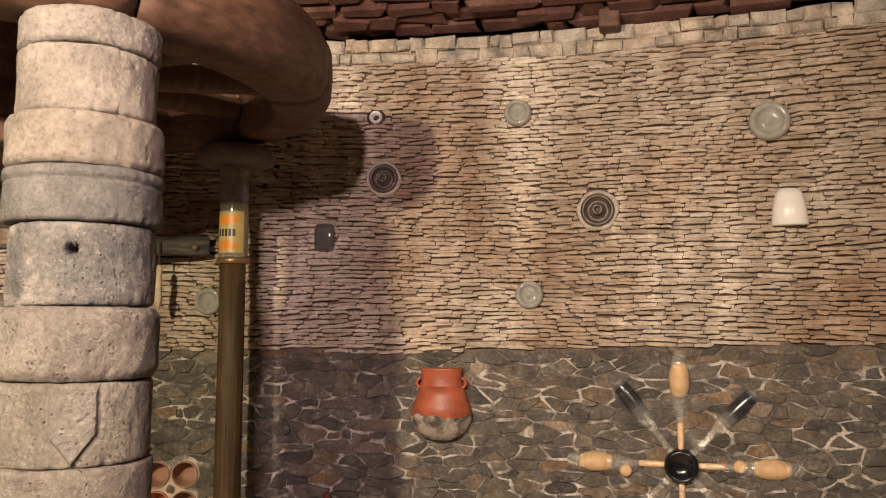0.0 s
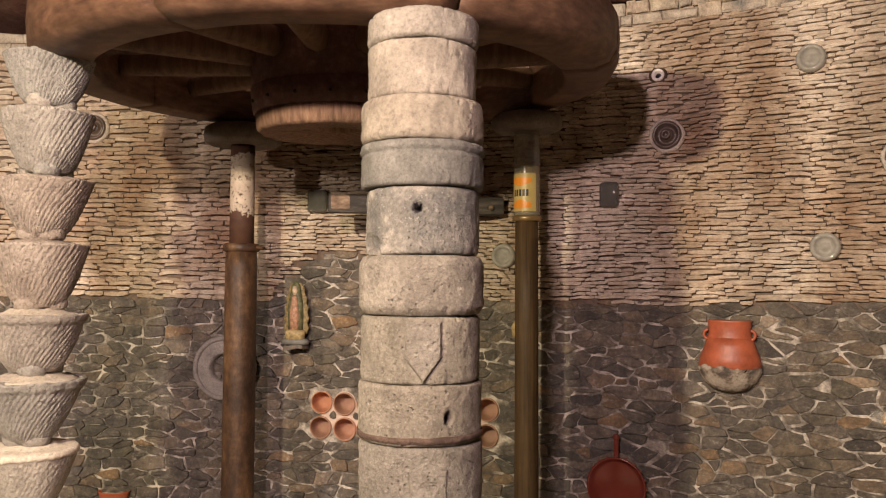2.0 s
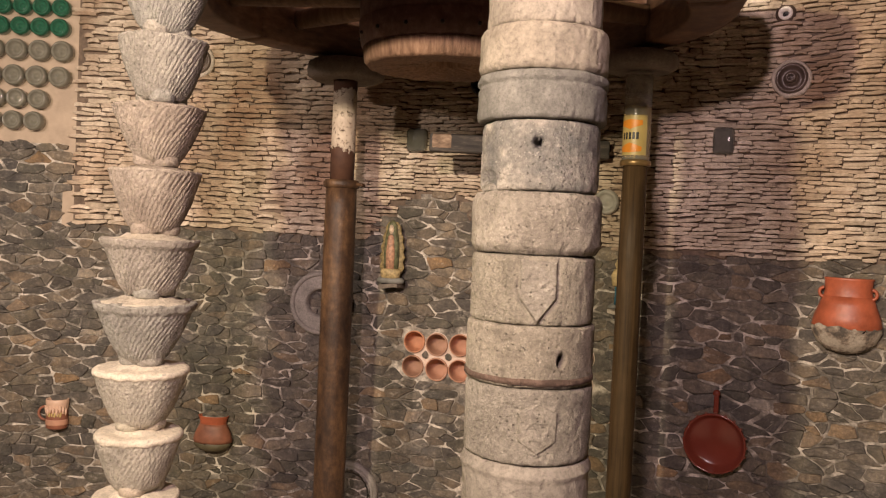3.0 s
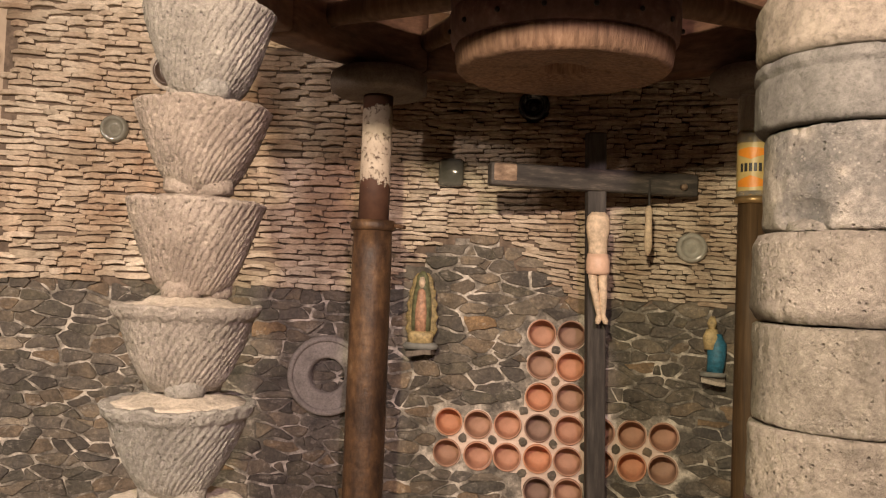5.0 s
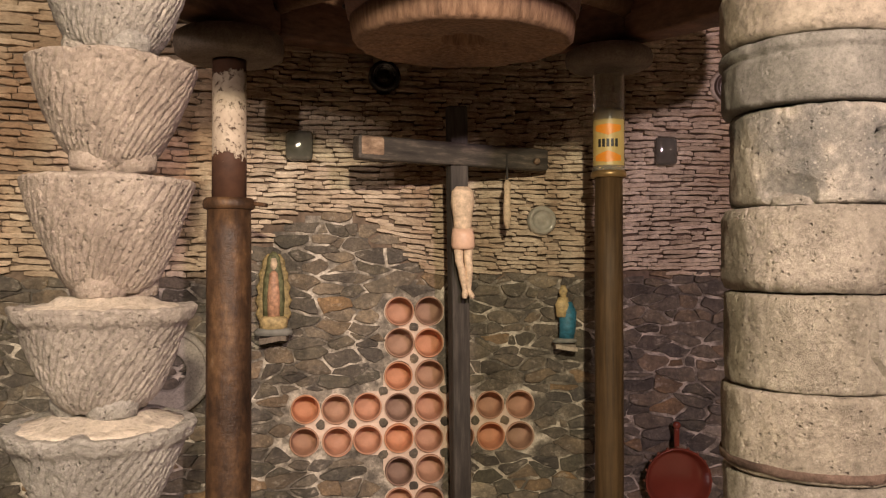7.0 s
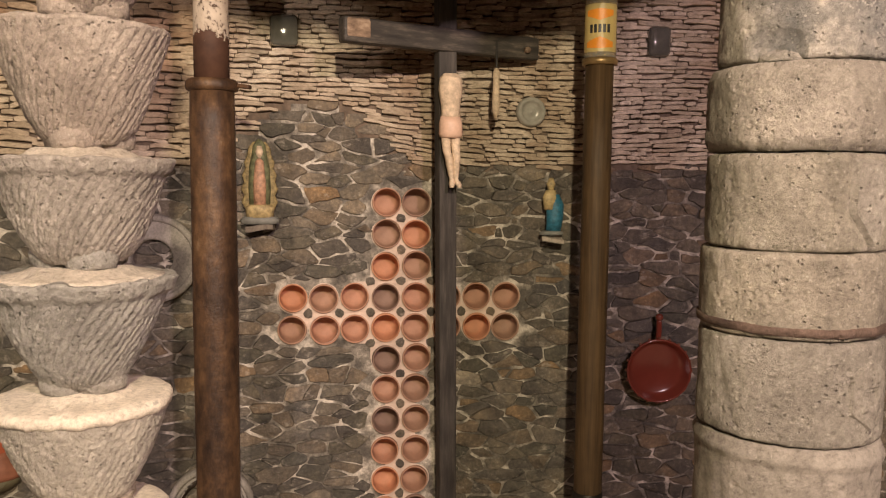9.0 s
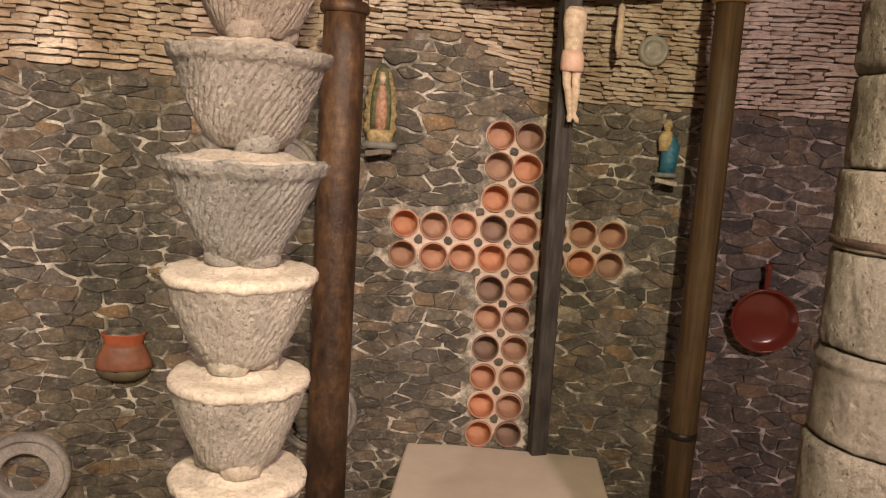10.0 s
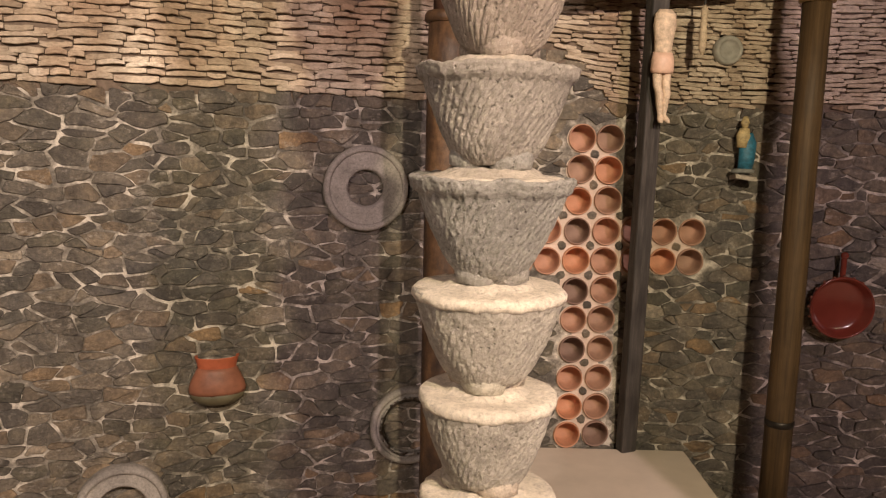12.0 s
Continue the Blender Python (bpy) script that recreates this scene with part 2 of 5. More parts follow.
RUST = rust_mat()
CLAY = plain("terracotta", (0.42, 0.25, 0.172), 0.7, 0.2, 18, 0.001, random_hue=1.0)
CLAY_RED = plain("red_clay", (0.36, 0.095, 0.045), 0.42, 0.35, 14, 0.001)
GLAZE = plain("red_glaze", (0.165, 0.036, 0.022), 0.18, 0.15, 8, 0.0005, spec=0.5)
CLAY_BROWN = plain("brown_clay", (0.25, 0.10, 0.06), 0.5, 0.35, 14, 0.001)
CLAY_SOOT = plain("sooted_clay", (0.10, 0.085, 0.05), 0.6, 0.4, 14, 0.001)
GREYSTONE = rough_stone("carved_stone", [(0.3, (0.22, 0.20, 0.18)), (0.7, (0.36, 0.33, 0.29))], 45, 0.003)
CAP_DARK = rough_stone("dark_cap_stone", [(0.3, (0.13, 0.108, 0.088)), (0.7, (0.21, 0.178, 0.145))], 45, 0.003)
IRON = plain("dark_iron", (0.035, 0.030, 0.026), 0.45, 0.4, 20, 0.001, 0.6)
INSULATOR = plain("brown_porcelain", (0.09, 0.065, 0.05), 0.3, 0.4, 20, 0.001)
WHITE = plain("white_glaze", (0.80, 0.76, 0.68), 0.3, 0.06, 12, 0.0004)
GLASS = glass_mat("clear_glass", (0.56, 0.54, 0.46), 0.07, 0.35)
CLEAR = glass_mat("bottle_glass", (0.80, 0.80, 0.74), 0.10, 0.80)
GLASS_GREY = glass_mat("grey_glass", (0.30, 0.29, 0.23), 0.06, 0.35)
CUP_PLASTER = plain("pinkish_plaster", (0.60, 0.475, 0.385), 0.9, 0.18, 25, 0.003)
PANEL = plain("beige_plaster", (0.42, 0.335, 0.25), 0.9, 0.15, 12, 0.002)
GLASS_GREEN = glass_mat("green_glass", (0.05, 0.20, 0.12), 0.06, 0.4)
GLASS_DARK = glass_mat("dark_glass", (0.24, 0.235, 0.20), 0.05, 0.5)
BLACK_GLASS = plain("black_glass", (0.010, 0.010, 0.012), 0.16, 0.2, 10, 0.0003, spec=0.8)
STRAW = plain("straw_label", (0.64, 0.43, 0.22), 0.6, 0.25, 30, 0.001)
BRASS = plain("tarnished_brass", (0.30, 0.20, 0.09), 0.4, 0.3, 20, 0.0006, 0.6)
OIL_GLASS = plain("yellowed_glass", (0.50, 0.33, 0.09), 0.15, 0.3, 16, 0.0004, spec=0.5)
ORANGE = plain("orange_print", (0.72, 0.26, 0.03), 0.35, 0.1, 20)
CREAM = plain("cream_print", (0.50, 0.38, 0.15), 0.35, 0.1, 20)
INK = plain("black_print_and_hollow", (0.03, 0.03, 0.03), 0.4, 0.1, 20)
BONE = plain("ivory_paint", (0.60, 0.47, 0.33), 0.5, 0.35, 60, 0.003)
BLUE = plain("blue_paint", (0.03, 0.14, 0.21), 0.4, 0.55, 60)
GREEN = plain("green_paint", (0.13, 0.135, 0.07), 0.5, 0.75, 70)
PINK = plain("pink_paint", (0.44, 0.25, 0.16), 0.5, 0.6, 70)
YELLOW = plain("cream_paint", (0.44, 0.34, 0.17), 0.5, 0.5, 70)
AUREOLE = plain("ochre_paint", (0.26, 0.20, 0.09), 0.55, 0.7, 90)
PINKISH = plain("flesh_glaze", (0.62, 0.42, 0.30), 0.4, 0.15, 40)
WORN = rough_stone("worn_clay", [(0.42, (0.10, 0.085, 0.07)), (0.5, (0.26, 0.21, 0.16)), (0.56, (0.40, 0.35, 0.28))], 30, 0.003, broad=20)
GREYBASE = plain("grey_paint", (0.20, 0.20, 0.18), 0.6, 0.3, 40)


def peeling():
    n = Nodes("peeling_paint")
    up = n.add("ShaderNodeSeparateXYZ")
    n.link(n.coord, up.inputs[0])
    ragged = n.add("ShaderNodeMath")
    ragged.operation = "MULTIPLY_ADD"
    n.link(n.noise(22, 5, 0.7), ragged.inputs[0])
    ragged.inputs[1].default_value = 0.16
    n.link(up.outputs[2], ragged.inputs[2])
    e2 = n.add("ShaderNodeMapRange")
    n.link(ragged.outputs[0], e2.inputs[0])
    e2.inputs[1].default_value, e2.inputs[2].default_value = 0.20, 0.206
    top = n.add("ShaderNodeMapRange")
    n.link(ragged.outputs[0], top.inputs[0])
    top.inputs[1].default_value, top.inputs[2].default_value = 0.425, 0.418
    spots = n.ramp(n.noise(60, 8, 0.85), [(0.56, (1, 1, 1)), (0.60, (0.15, 0.15, 0.15))])
    m = n.mix(1.0, n.mix(1.0, e2.outputs[0], top.outputs[0], "MULTIPLY"), spots, "MULTIPLY")
    rust = n.ramp(n.noise(15, 6), [(0.3, (0.045, 0.020, 0.012)), (0.7, (0.10, 0.048, 0.028))])
    white = n.ramp(n.noise(20, 5), [(0.3, (0.36, 0.29, 0.22)), (0.7, (0.54, 0.46, 0.36))])
    return n.finish(n.mix(m, rust, white), 0.7, m, 0.002)


PEEL = peeling()


# ---- builders ----
def mesh_of(name, verts, faces, mats, index=None, smooth=True):
    me = bpy.data.meshes.new(name)
    me.from_pydata(verts, [], faces)
    for m in mats if isinstance(mats, (list, tuple)) else [mats]:
        me.materials.append(m)
    if index is not None:
        me.polygons.foreach_set("material_index", index)
    me.polygons.foreach_set("use_smooth", [smooth] * len(me.polygons))
    me.update()
    return me


def part(name, me, parent=None, label="", m=None):
    ob = new(name, me)
    if parent is not None:
        ob.parent = parent
    if m is not None:
        ob.matrix_basis = m
    if label:
        ob["label"] = label
    return ob


def thing(name, m, label, category, group="", kind=""):
    ob = new(name)
    ob.empty_display_size = 0.05
    ob.matrix_basis = m
    return tagged(ob, label, category, group, kind)


def lathe(profile, segs=48, wobble=None, close=True, arc=None):
    """Verts and faces of a profile of (radius, z) turned round z. wobble(angle, i, r, z) gives (r, z)."""
    verts, faces = [], []
    for i, (r, z) in enumerate(profile):
        for k in range(segs):
            a = 2 * math.pi * k / segs
            rr, zz = wobble(a, i, r, z) if wobble else (r, z)
            verts.append((rr * math.cos(a), rr * math.sin(a), zz))
    for i in range(len(profile) - 1):
        for k in range(segs):
            a, b = i * segs + k, i * segs + (k + 1) % segs
            faces.append((a, b, b + segs, a + segs))
    if close:
        faces.append(tuple(range(segs))[::-1])
        top = (len(profile) - 1) * segs
        faces.append(tuple(range(top, top + segs)))
    return verts, faces


def lathe_mesh(name, profile, mat, segs=48, wobble=None, close=True, smooth=True):
    v, f = lathe(profile, segs, wobble, close)
    return mesh_of(name, v, f, mat, smooth=smooth)


def box_mesh(name, size, mat, bevel=0.004, segs=2, rough=0.0, cuts=0, seed=0.0):
    bm = bmesh.new()
    bmesh.ops.create_cube(bm, size=1)
    bmesh.ops.scale(bm, vec=size, verts=bm.verts)
    if cuts:
        bmesh.ops.subdivide_edges(bm, edges=bm.edges, cuts=cuts, use_grid_fill=True)
    else:
        bmesh.ops.bevel(bm, geom=bm.edges, offset=bevel, segments=segs, profile=0.5, affect="EDGES")
    if rough:
        for v in bm.verts:
            v.co += rough * Vector(noise.noise_vector(v.co * 14 + Vector((seed, 0, 0))))
    me = bpy.data.meshes.new(name)
    bm.to_mesh(me)
    bm.free()
    me.materials.append(mat)
    me.polygons.foreach_set("use_smooth", [False] * len(me.polygons))
    return me


def wave(x, y, z=0.0):
    return noise.noise(Vector((x, y, z)))


# ---- the round wall: s runs along it to the right, out into the room ----
CX, CY, R = -0.70, -2.60, 5.48
TOP, CEIL = 2.515, 2.62


def sx(x):
    return R * math.asin((x - CX) / R)


def on_wall(s, z, out=0.0):
    a = s / R
    return (CX + (R - out) * math.sin(a), CY + (R - out) * math.cos(a), z)


def wall_pose(x, z, out=0.0, turn=0.0):
    """Local x along the wall, y into it, z up; turn spins in the wall's plane."""
    s = sx(x)
    px, py, pz = on_wall(s, z, out)
    return pose(px, py, pz, 0, 0, -math.degrees(s / R)) @ pose(0, 0, 0, 0, turn, 0)


def border(s):
    """Height at which the dark stones end and the slates begin."""
    z = 1.455 + 0.012 * wave(s * 3, 0.3) + 0.03 * max(0.0, min(1.0, (s - 0.6) / 0.8))
    d = s - sx(-1.57)
    if abs(d) < 0.42:
        z = max(z, 1.475 + 0.19 * math.cos(d / 0.30 * math.pi / 2) if abs(d) < 0.30 else z)
    if s < sx(-3.17):
        z = 1.82
    return z


CUP_W, CUP_H = 0.1026, 0.1055
CUP_S, CUP_Z = sx(-1.637), 1.012
cups = []
for row in range(11):
    for col in range(8):
        if col in (3, 4) or row in (3, 4):
            cups.append((CUP_S + col * CUP_W, CUP_Z + (3 - row) * CUP_H))
S0, S1 = sx(-4.5), sx(2.3)
half_s, half_z = CUP_W / 2, CUP_H / 2
# how many cups meet at each corner of their squares
touching = {}
for s, z in cups:
    for a in (-1, 1):
        for b in (-1, 1):
            key = (round(s + a * half_s, 3), round(z + b * half_z, 3))
            touching[key] = touching.get(key, 0) + 1


def build_wall():
    verts, faces, index, at = [], [], [], {}

    def vert(i, j):
        if (i, j) not in at:
            at[(i, j)] = len(verts)
            verts.append(on_wall(CUP_S + (i - 0.0) * half_s - half_s, max(0.0, CUP_Z + j * half_z - half_z), 0))
        return at[(i, j)]

    skip = set()
    for s, z in cups:
        i, j = round((s - CUP_S) / half_s), round((z - CUP_Z) / half_z)
        skip |= {(i, j), (i + 1, j), (i, j + 1), (i + 1, j + 1)}
    i0, i1 = round((S0 - CUP_S) / half_s), round((S1 - CUP_S) / half_s)
    j0, j1 = -math.ceil(CUP_Z / half_z), round((CEIL - CUP_Z) / half_z) + 1
    for i in range(i0, i1):
        for j in range(j0, j1):
            if (i, j) in skip:
                continue
            faces.append((vert(i, j), vert(i + 1, j), vert(i + 1, j + 1), vert(i, j + 1)))
            s, z = CUP_S + i * half_s - half_s / 2, CUP_Z + j * half_z - half_z / 2
            index.append(0 if z < border(s) - 0.035 else 2 if s < sx(-3.13) or z > TOP else 1)
    # squares with a round hole round each cup
    n = 24
    for s, z in cups:
        first = len(verts)
        for k in range(n):
            a = 2 * math.pi * k / n
            c, d = math.cos(a), math.sin(a)
            m = max(abs(c), abs(d))
            verts.append(on_wall(s + half_s * c / m, z + half_z * d / m, 0))
        for k in range(n):
            a = 2 * math.pi * k / n
            q = 0.0500 + 0.002 * wave(s * 30 + 2 * math.cos(a), z * 30 + 2 * math.sin(a))
            verts.append(on_wall(s + q * math.cos(a), z + q * math.sin(a), 0.002))
        for k in range(n):
            a = 2 * math.pi * k / n
            verts.append(on_wall(s + 0.0465 * math.cos(a), z + 0.0465 * math.sin(a), 0.004))
        for k in range(n):
            l = (k + 1) % n
            a = 2 * math.pi * (k + 0.5) / n
            key = (round(s + math.copysign(half_s, math.cos(a)), 3), round(z + math.copysign(half_z, math.sin(a)), 3))
            faces.append((first + k, first + l, first + n + l, first + n + k))
            index.append(3 if touching[key] > 2 else 0)
            faces.append((first + n + k, first + n + l, first + 2 * n + l, first + 2 * n + k))
            index.append(3)
    # the rest of the ring, and the back of the wall
    a0, a1 = (CUP_S + i1 * half_s - half_s) / R, (CUP_S + i0 * half_s - half_s) / R + 2 * math.pi
    first = len(verts)
    for k in range(61):
        a = a0 + (a1 - a0) * k / 60
        for z in (0, CEIL + 0.05):
            verts.append((CX + R * math.sin(a), CY + R * math.cos(a), z))
    for k in range(60):
        b = first + 2 * k
        faces.append((b, b + 2, b + 3, b + 1))
        index.append(0)
    first = len(verts)
    for k in range(96):
        a = 2 * math.pi * k / 96
        for z in (0, CEIL + 0.05):
            verts.append((CX + (R + 0.4) * math.sin(a), CY + (R + 0.4) * math.cos(a), z))
    for k in range(96):
        b, c = first + 2 * k, first + 2 * ((k + 1) % 96)
        faces.append((b, b + 1, c + 1, c))
        index.append(0)
    return part("wall_round", mesh_of("wall_round", verts, faces, [MORTAR, GROUT, PANEL, CUP_PLASTER], index, False))


wall = tagged(build_wall(), "round wall of dark rubble stone below and stacked tan slates above", "wall", kind="structure")


def disc_ground(name, z, mat, radius, up=True):
    n = 96
    verts = [(CX, CY, z)] + [(CX + radius * math.cos(2 * math.pi * k / n), CY + radius * math.sin(2 * math.pi * k / n), z) for k in range(n)]
    return part(name, mesh_of(name, verts, [(0, 1 + k, 1 + (k + 1) % n) for k in range(n)], mat, smooth=False))


tagged(disc_ground("floor", 0.0, FLOOR, R + 0.4), "smooth beige cement floor of the round room", "floor", kind="structure")


def build_ceiling():
    """A flat cone of dark red stones laid in rings."""
    rng = random.Random(5)
    verts, faces = [], []
    n = 96
    slope = 0.16
    for r in (R + 0.4, 0.05):
        for k in range(n):
            a = 2 * math.pi * k / n
            verts.append((CX + r * math.sin(a), CY + r * math.cos(a), CEIL + 0.03 + slope * max(0, R - r)))
    for k in range(n):
        l = (k + 1) % n
        faces.append((k, l, n + l, n + k))
    faces.append(tuple(range(n, 2 * n)))
    r = R + 0.02
    while r > 3.2:
        w = rng.uniform(0.06, 0.11)
        s = -2.2 + rng.uniform(0, 0.1)
        while s < 3.4:
            l = rng.uniform(0.10, 0.28)
            drop = rng.uniform(0.004, 0.03)
            b = len(verts)
            for rr, ss, d in ((r, s, 0.02), (r, s + l, 0.02), (r - w, s + l, 0.02), (r - w, s, 0.02),
                              (r - 0.012, s + 0.012, -drop), (r - 0.012, s + l - 0.012, -drop), (r - w + 0.012, s + l - 0.012, -drop), (r - w + 0.012, s + 0.012, -drop)):
                a = (ss + rng.uniform(-0.02, 0.02)) / R
                q = rr + rng.uniform(-0.018, 0.018)
                verts.append((CX + q * math.sin(a), CY + q * math.cos(a), CEIL + 0.03 + slope * (R - q) + d - 0.006))
            faces += [(b + 4, b + 5, b + 6, b + 7), (b, b + 1, b + 5, b + 4), (b + 1, b + 2, b + 6, b + 5), (b + 2, b + 3, b + 7, b + 6), (b + 3, b, b + 4, b + 7)]
            s += l
        r -= w
    return part("ceiling", mesh_of("ceiling", verts, faces, CEILING, smooth=False))


tagged(build_ceiling(), "low ceiling of dark reddish-brown stones", "ceiling", kind="structure")

# ---- plaster ledge under the cup cross ----
ledge = part("ledge", box_mesh("ledge", (0.68, 0.66, 0.225), LEDGE, 0.012, 3), None, "", pose(-1.247, 2.505, 0.1125))
tagged(ledge, "low beige plastered ledge against the stone wall", "ledge", kind="structure")


# ---- stacked stone drums ----
DRUM_X, DRUM_Y = -0.652, 1.418
TO_EYE = math.atan2(-0.927, 0.376)


def raised_plate(name, parent, r, z, u0, half, low, high, thick, mat, label, dent=0.0):
    """A carved plate standing proud of a drum, between the curves low(u) and high(u)."""
    n, rows, verts, faces = 20, 8, [], []
    for k in range(n + 1):
        u = -half + 2 * half * k / n
        lo, hi = low(u), high(u)
        for j in range(rows + 1):
            v = lo + (hi - lo) * j / rows
            q = math.hypot(u * 1.1, v * 1.7)
            rr = r + thick - (dent * max(0.0, 1 - (q / 0.022) ** 2) if dent else 0.0) + 0.0012 * wave(u * 60, v * 60, r * 9)
            a = TO_EYE + (u0 + u) / r
            verts.append((rr * math.cos(a), rr * math.sin(a), z + v))
    m = rows + 1
    for k in range(n):
        for j in range(rows):
            b = k * m + j
            faces.append((b, b + m, b + m + 1, b + 1))
    edge = [k * m for k in range(n + 1)] + [n * m + j for j in range(1, m)] + [k * m + rows for k in range(n - 1, -1, -1)] + [j for j in range(rows - 1, 0, -1)]
    first = len(verts)
    for e in edge:
        x, y, zz = verts[e]
        k, v = divmod(e, m)
        u = (-half + 2 * half * k / n) * 1.22
        a = TO_EYE + (u0 + u) / r
        verts.append(((r - 0.003) * math.cos(a), (r - 0.003) * math.sin(a), z + (zz - z) * 1.12))
    for k in range(len(edge)):
        l = (k + 1) % len(edge)
        faces.append((edge[k], first + k, first + l, edge[l]))
    return part(name, mesh_of(name, verts, faces, mat, smooth=False), parent, label)


def drum(z0, z1, r, mat, label, relief="", edge=0.012, seed=0.0):
    h = z1 - z0
    profile = [(r - edge * 1.6, 0.0), (r - edge * 0.5, 0.0025), (r - 0.001, edge)]
    rows = 22
    profile += [(r, edge + (h - 2 * edge) * k / rows) for k in range(1, rows)]
    profile += [(r - 0.001, h - edge), (r - edge * 0.5, h - 0.0025), (r - edge * 1.6, h)]

    def wobble(a, i, rr, z):
        x, y = math.cos(a), math.sin(a)
        d = 0.0026 * wave(x * 2 + seed, y * 2, z * 9) + 0.0018 * wave(x * 7 + seed, y * 7, z * 40) + 0.0010 * wave(x * 22, y * 22, z * 150 + seed)
        zz = z + 0.002 * wave(x * 1.5 + seed, y * 1.5, 3.0) + 0.0012 * wave(x * 9, y * 9, seed)
        u, v = r * ((a - TO_EYE + math.pi) % (2 * math.pi) - math.pi), z - h / 2
        if relief == "shield":
            d += 0.0025 if -0.062 < u < -0.036 else 0.0
            su = abs(u - 0.004)
            low = -0.058 + 1.35 * su
            if v < 0.060 and su < 0.048 and v > low - 0.020:
                off = max(su - 0.036, (low - v) * 0.6)
                d -= 0.0040 * max(0.0, 1 - (off / 0.012) ** 2) if off > 0 else 0.0
        elif relief == "hole":
            q = math.hypot(u + 0.013, v - 0.024)
            d -= 0.045 * max(0.0, 1 - (q / 0.0115) ** 4) if q < 0.0115 else 0.0
            q = math.hypot((u + 0.139) * 0.8, v + 0.056)
            if q < 0.03:
                d -= 0.016 * (1 - q / 0.03) ** 0.5
        elif relief == "low_hole":
            q = math.hypot(u - 0.060, (v + 0.005) * 0.8)
            d -= 0.04 * max(0.0, 1 - (q / 0.0105) ** 4) if q < 0.0105 else 0.0
        elif relief == "lip":
            if z > h - 0.020:
                d += 0.003
            elif z > h - 0.027:
                d -= 0.003
        elif relief == "rim":
            if h - 0.030 < z < h - 0.018:
                d += 0.004
        # worn and chipped arrises
        rim_near = min(z, h - z)
        if rim_near < 0.020:
            chip = wave(x * 5 + seed * 2, y * 5, 7.0 if z < h / 2 else 3.0) + 0.6 * wave(x * 14 + seed, y * 14, 2.0)
            d -= 0.010 * max(0.0, chip - 0.30) * (1 - rim_near / 0.020)
        return rr + d, zz

    ob = part("stone_drum", lathe_mesh("stone_drum", profile, mat, 260, wobble), None, "", pose(DRUM_X + 0.002 * math.sin(seed * 3), DRUM_Y, z0))
    return tagged(ob, label, "stone drum", "stone drums of the stack")


drums = [
    (2.041, 2.106, 0.122, DRUM_CREAM, "thin pale tan stone drum at the top of the stack", "", 0.007),
    (1.920, 2.040, 0.120, DRUM_CREAM, "pale tan carved stone drum in a stack", "", 0.006),
    (1.826, 1.919, 0.135, DRUM_CREAM, "wide pale pinkish stone drum with worn edges", "", 0.010),
    (1.729, 1.825, 0.135, DRUM_GREY, "dark grey stone drum with a narrow lip", "lip", 0.006),
    (1.586, 1.728, 0.123, DRUM_MIX, "blotched grey and cream stone drum with a drilled hole", "hole", 0.006),
    (1.458, 1.585, 0.136, DRUM_TAN, "wide pitted tan stone drum in a stack", "", 0.016),
    (1.318, 1.457, 0.130, DRUM_TAN, "tan stone drum carved with a small raised shield", "shield", 0.005),
    (1.193, 1.317, 0.134, DRUM_TAN, "tan stone drum with a small hole and rust-red foot band", "low_hole", 0.005),
    (1.039, 1.192, 0.134, DRUM_TAN, "pinkish tan stone drum carved with a hexagonal boss", "hexagon", 0.006),
    (0.890, 1.038, 0.135, DRUM_CREAM, "cream stone drum with a raised ridge below its top", "rim", 0.006),
    (0.740, 0.889, 0.140, DRUM_TAN, "wide cream stone drum low in the stack", "", 0.012),
    (0.590, 0.739, 0.138, DRUM_TAN, "tan stone drum low in the stack", "", 0.012),
    (0.440, 0.589, 0.140, DRUM_GREY, "grey stone drum low in the stack", "", 0.012),
    (0.220, 0.439, 0.140, DRUM_TAN, "tall tan stone drum low in the stack", "", 0.012),
    (0.0, 0.219, 0.145, DRUM_TAN, "tan stone drum standing on the floor", "", 0.012),
]
for k, (z0, z1, r, mat, label, relief, edge) in enumerate(drums):
    d = drum(z0, z1, r, mat, label, relief, edge, 1.7 * k)
    if relief == "shield":
        raised_plate("shield", d, r, (z1 - z0) / 2, 0.004, 0.033, lambda u: -0.058 + 1.35 * abs(u), lambda u: 0.056, 0.0060, mat, "raised carved shield")
    if relief == "hexagon":
        raised_plate("boss", d, r, (z1 - z0) / 2, 0.014, 0.036, lambda u: -0.048 + 0.7 * abs(u), lambda u: 0.048 - 0.5 * abs(u), 0.004, mat, "raised hexagonal boss with a hollow", 0.012)
    if relief == "low_hole":
        part("foot_band", lathe_mesh("foot_band", [(0.131, 0.006), (0.1365, 0.008), (0.1368, 0.019), (0.131, 0.021)], BAND_RED, 120, lambda a, i, rr, z: (rr + 0.0015 * wave(9 * math.cos(a), 9 * math.sin(a), i), z + 0.001 * wave(6 * math.cos(a), 6 * math.sin(a), 2))), d, "rust-red worn band")
    if relief == "hole":
        a = TO_EYE - 1.13
        part("mortar_lump", lathe_mesh("mortar_lump", [(0.034, -0.004), (0.030, 0.006), (0.020, 0.009), (0.008, 0.012)], DRUM_TAN, 24, lambda b, i, r, z: (r * (1 + 0.3 * wave(2 * math.cos(b), 2 * math.sin(b), i)), z + 0.004 * wave(5 * math.cos(b), 5 * math.sin(b), i))), d, "crumbling tan mortar lump", pose(0.106 * math.cos(a), 0.106 * math.sin(a), 0.002, 0, 0, math.degrees(a) + 90) @ Matrix.Diagonal((1, 0.5, 1, 1)))


# ---- stacked stone mortars ----
BX, BY = -1.712, 1.395


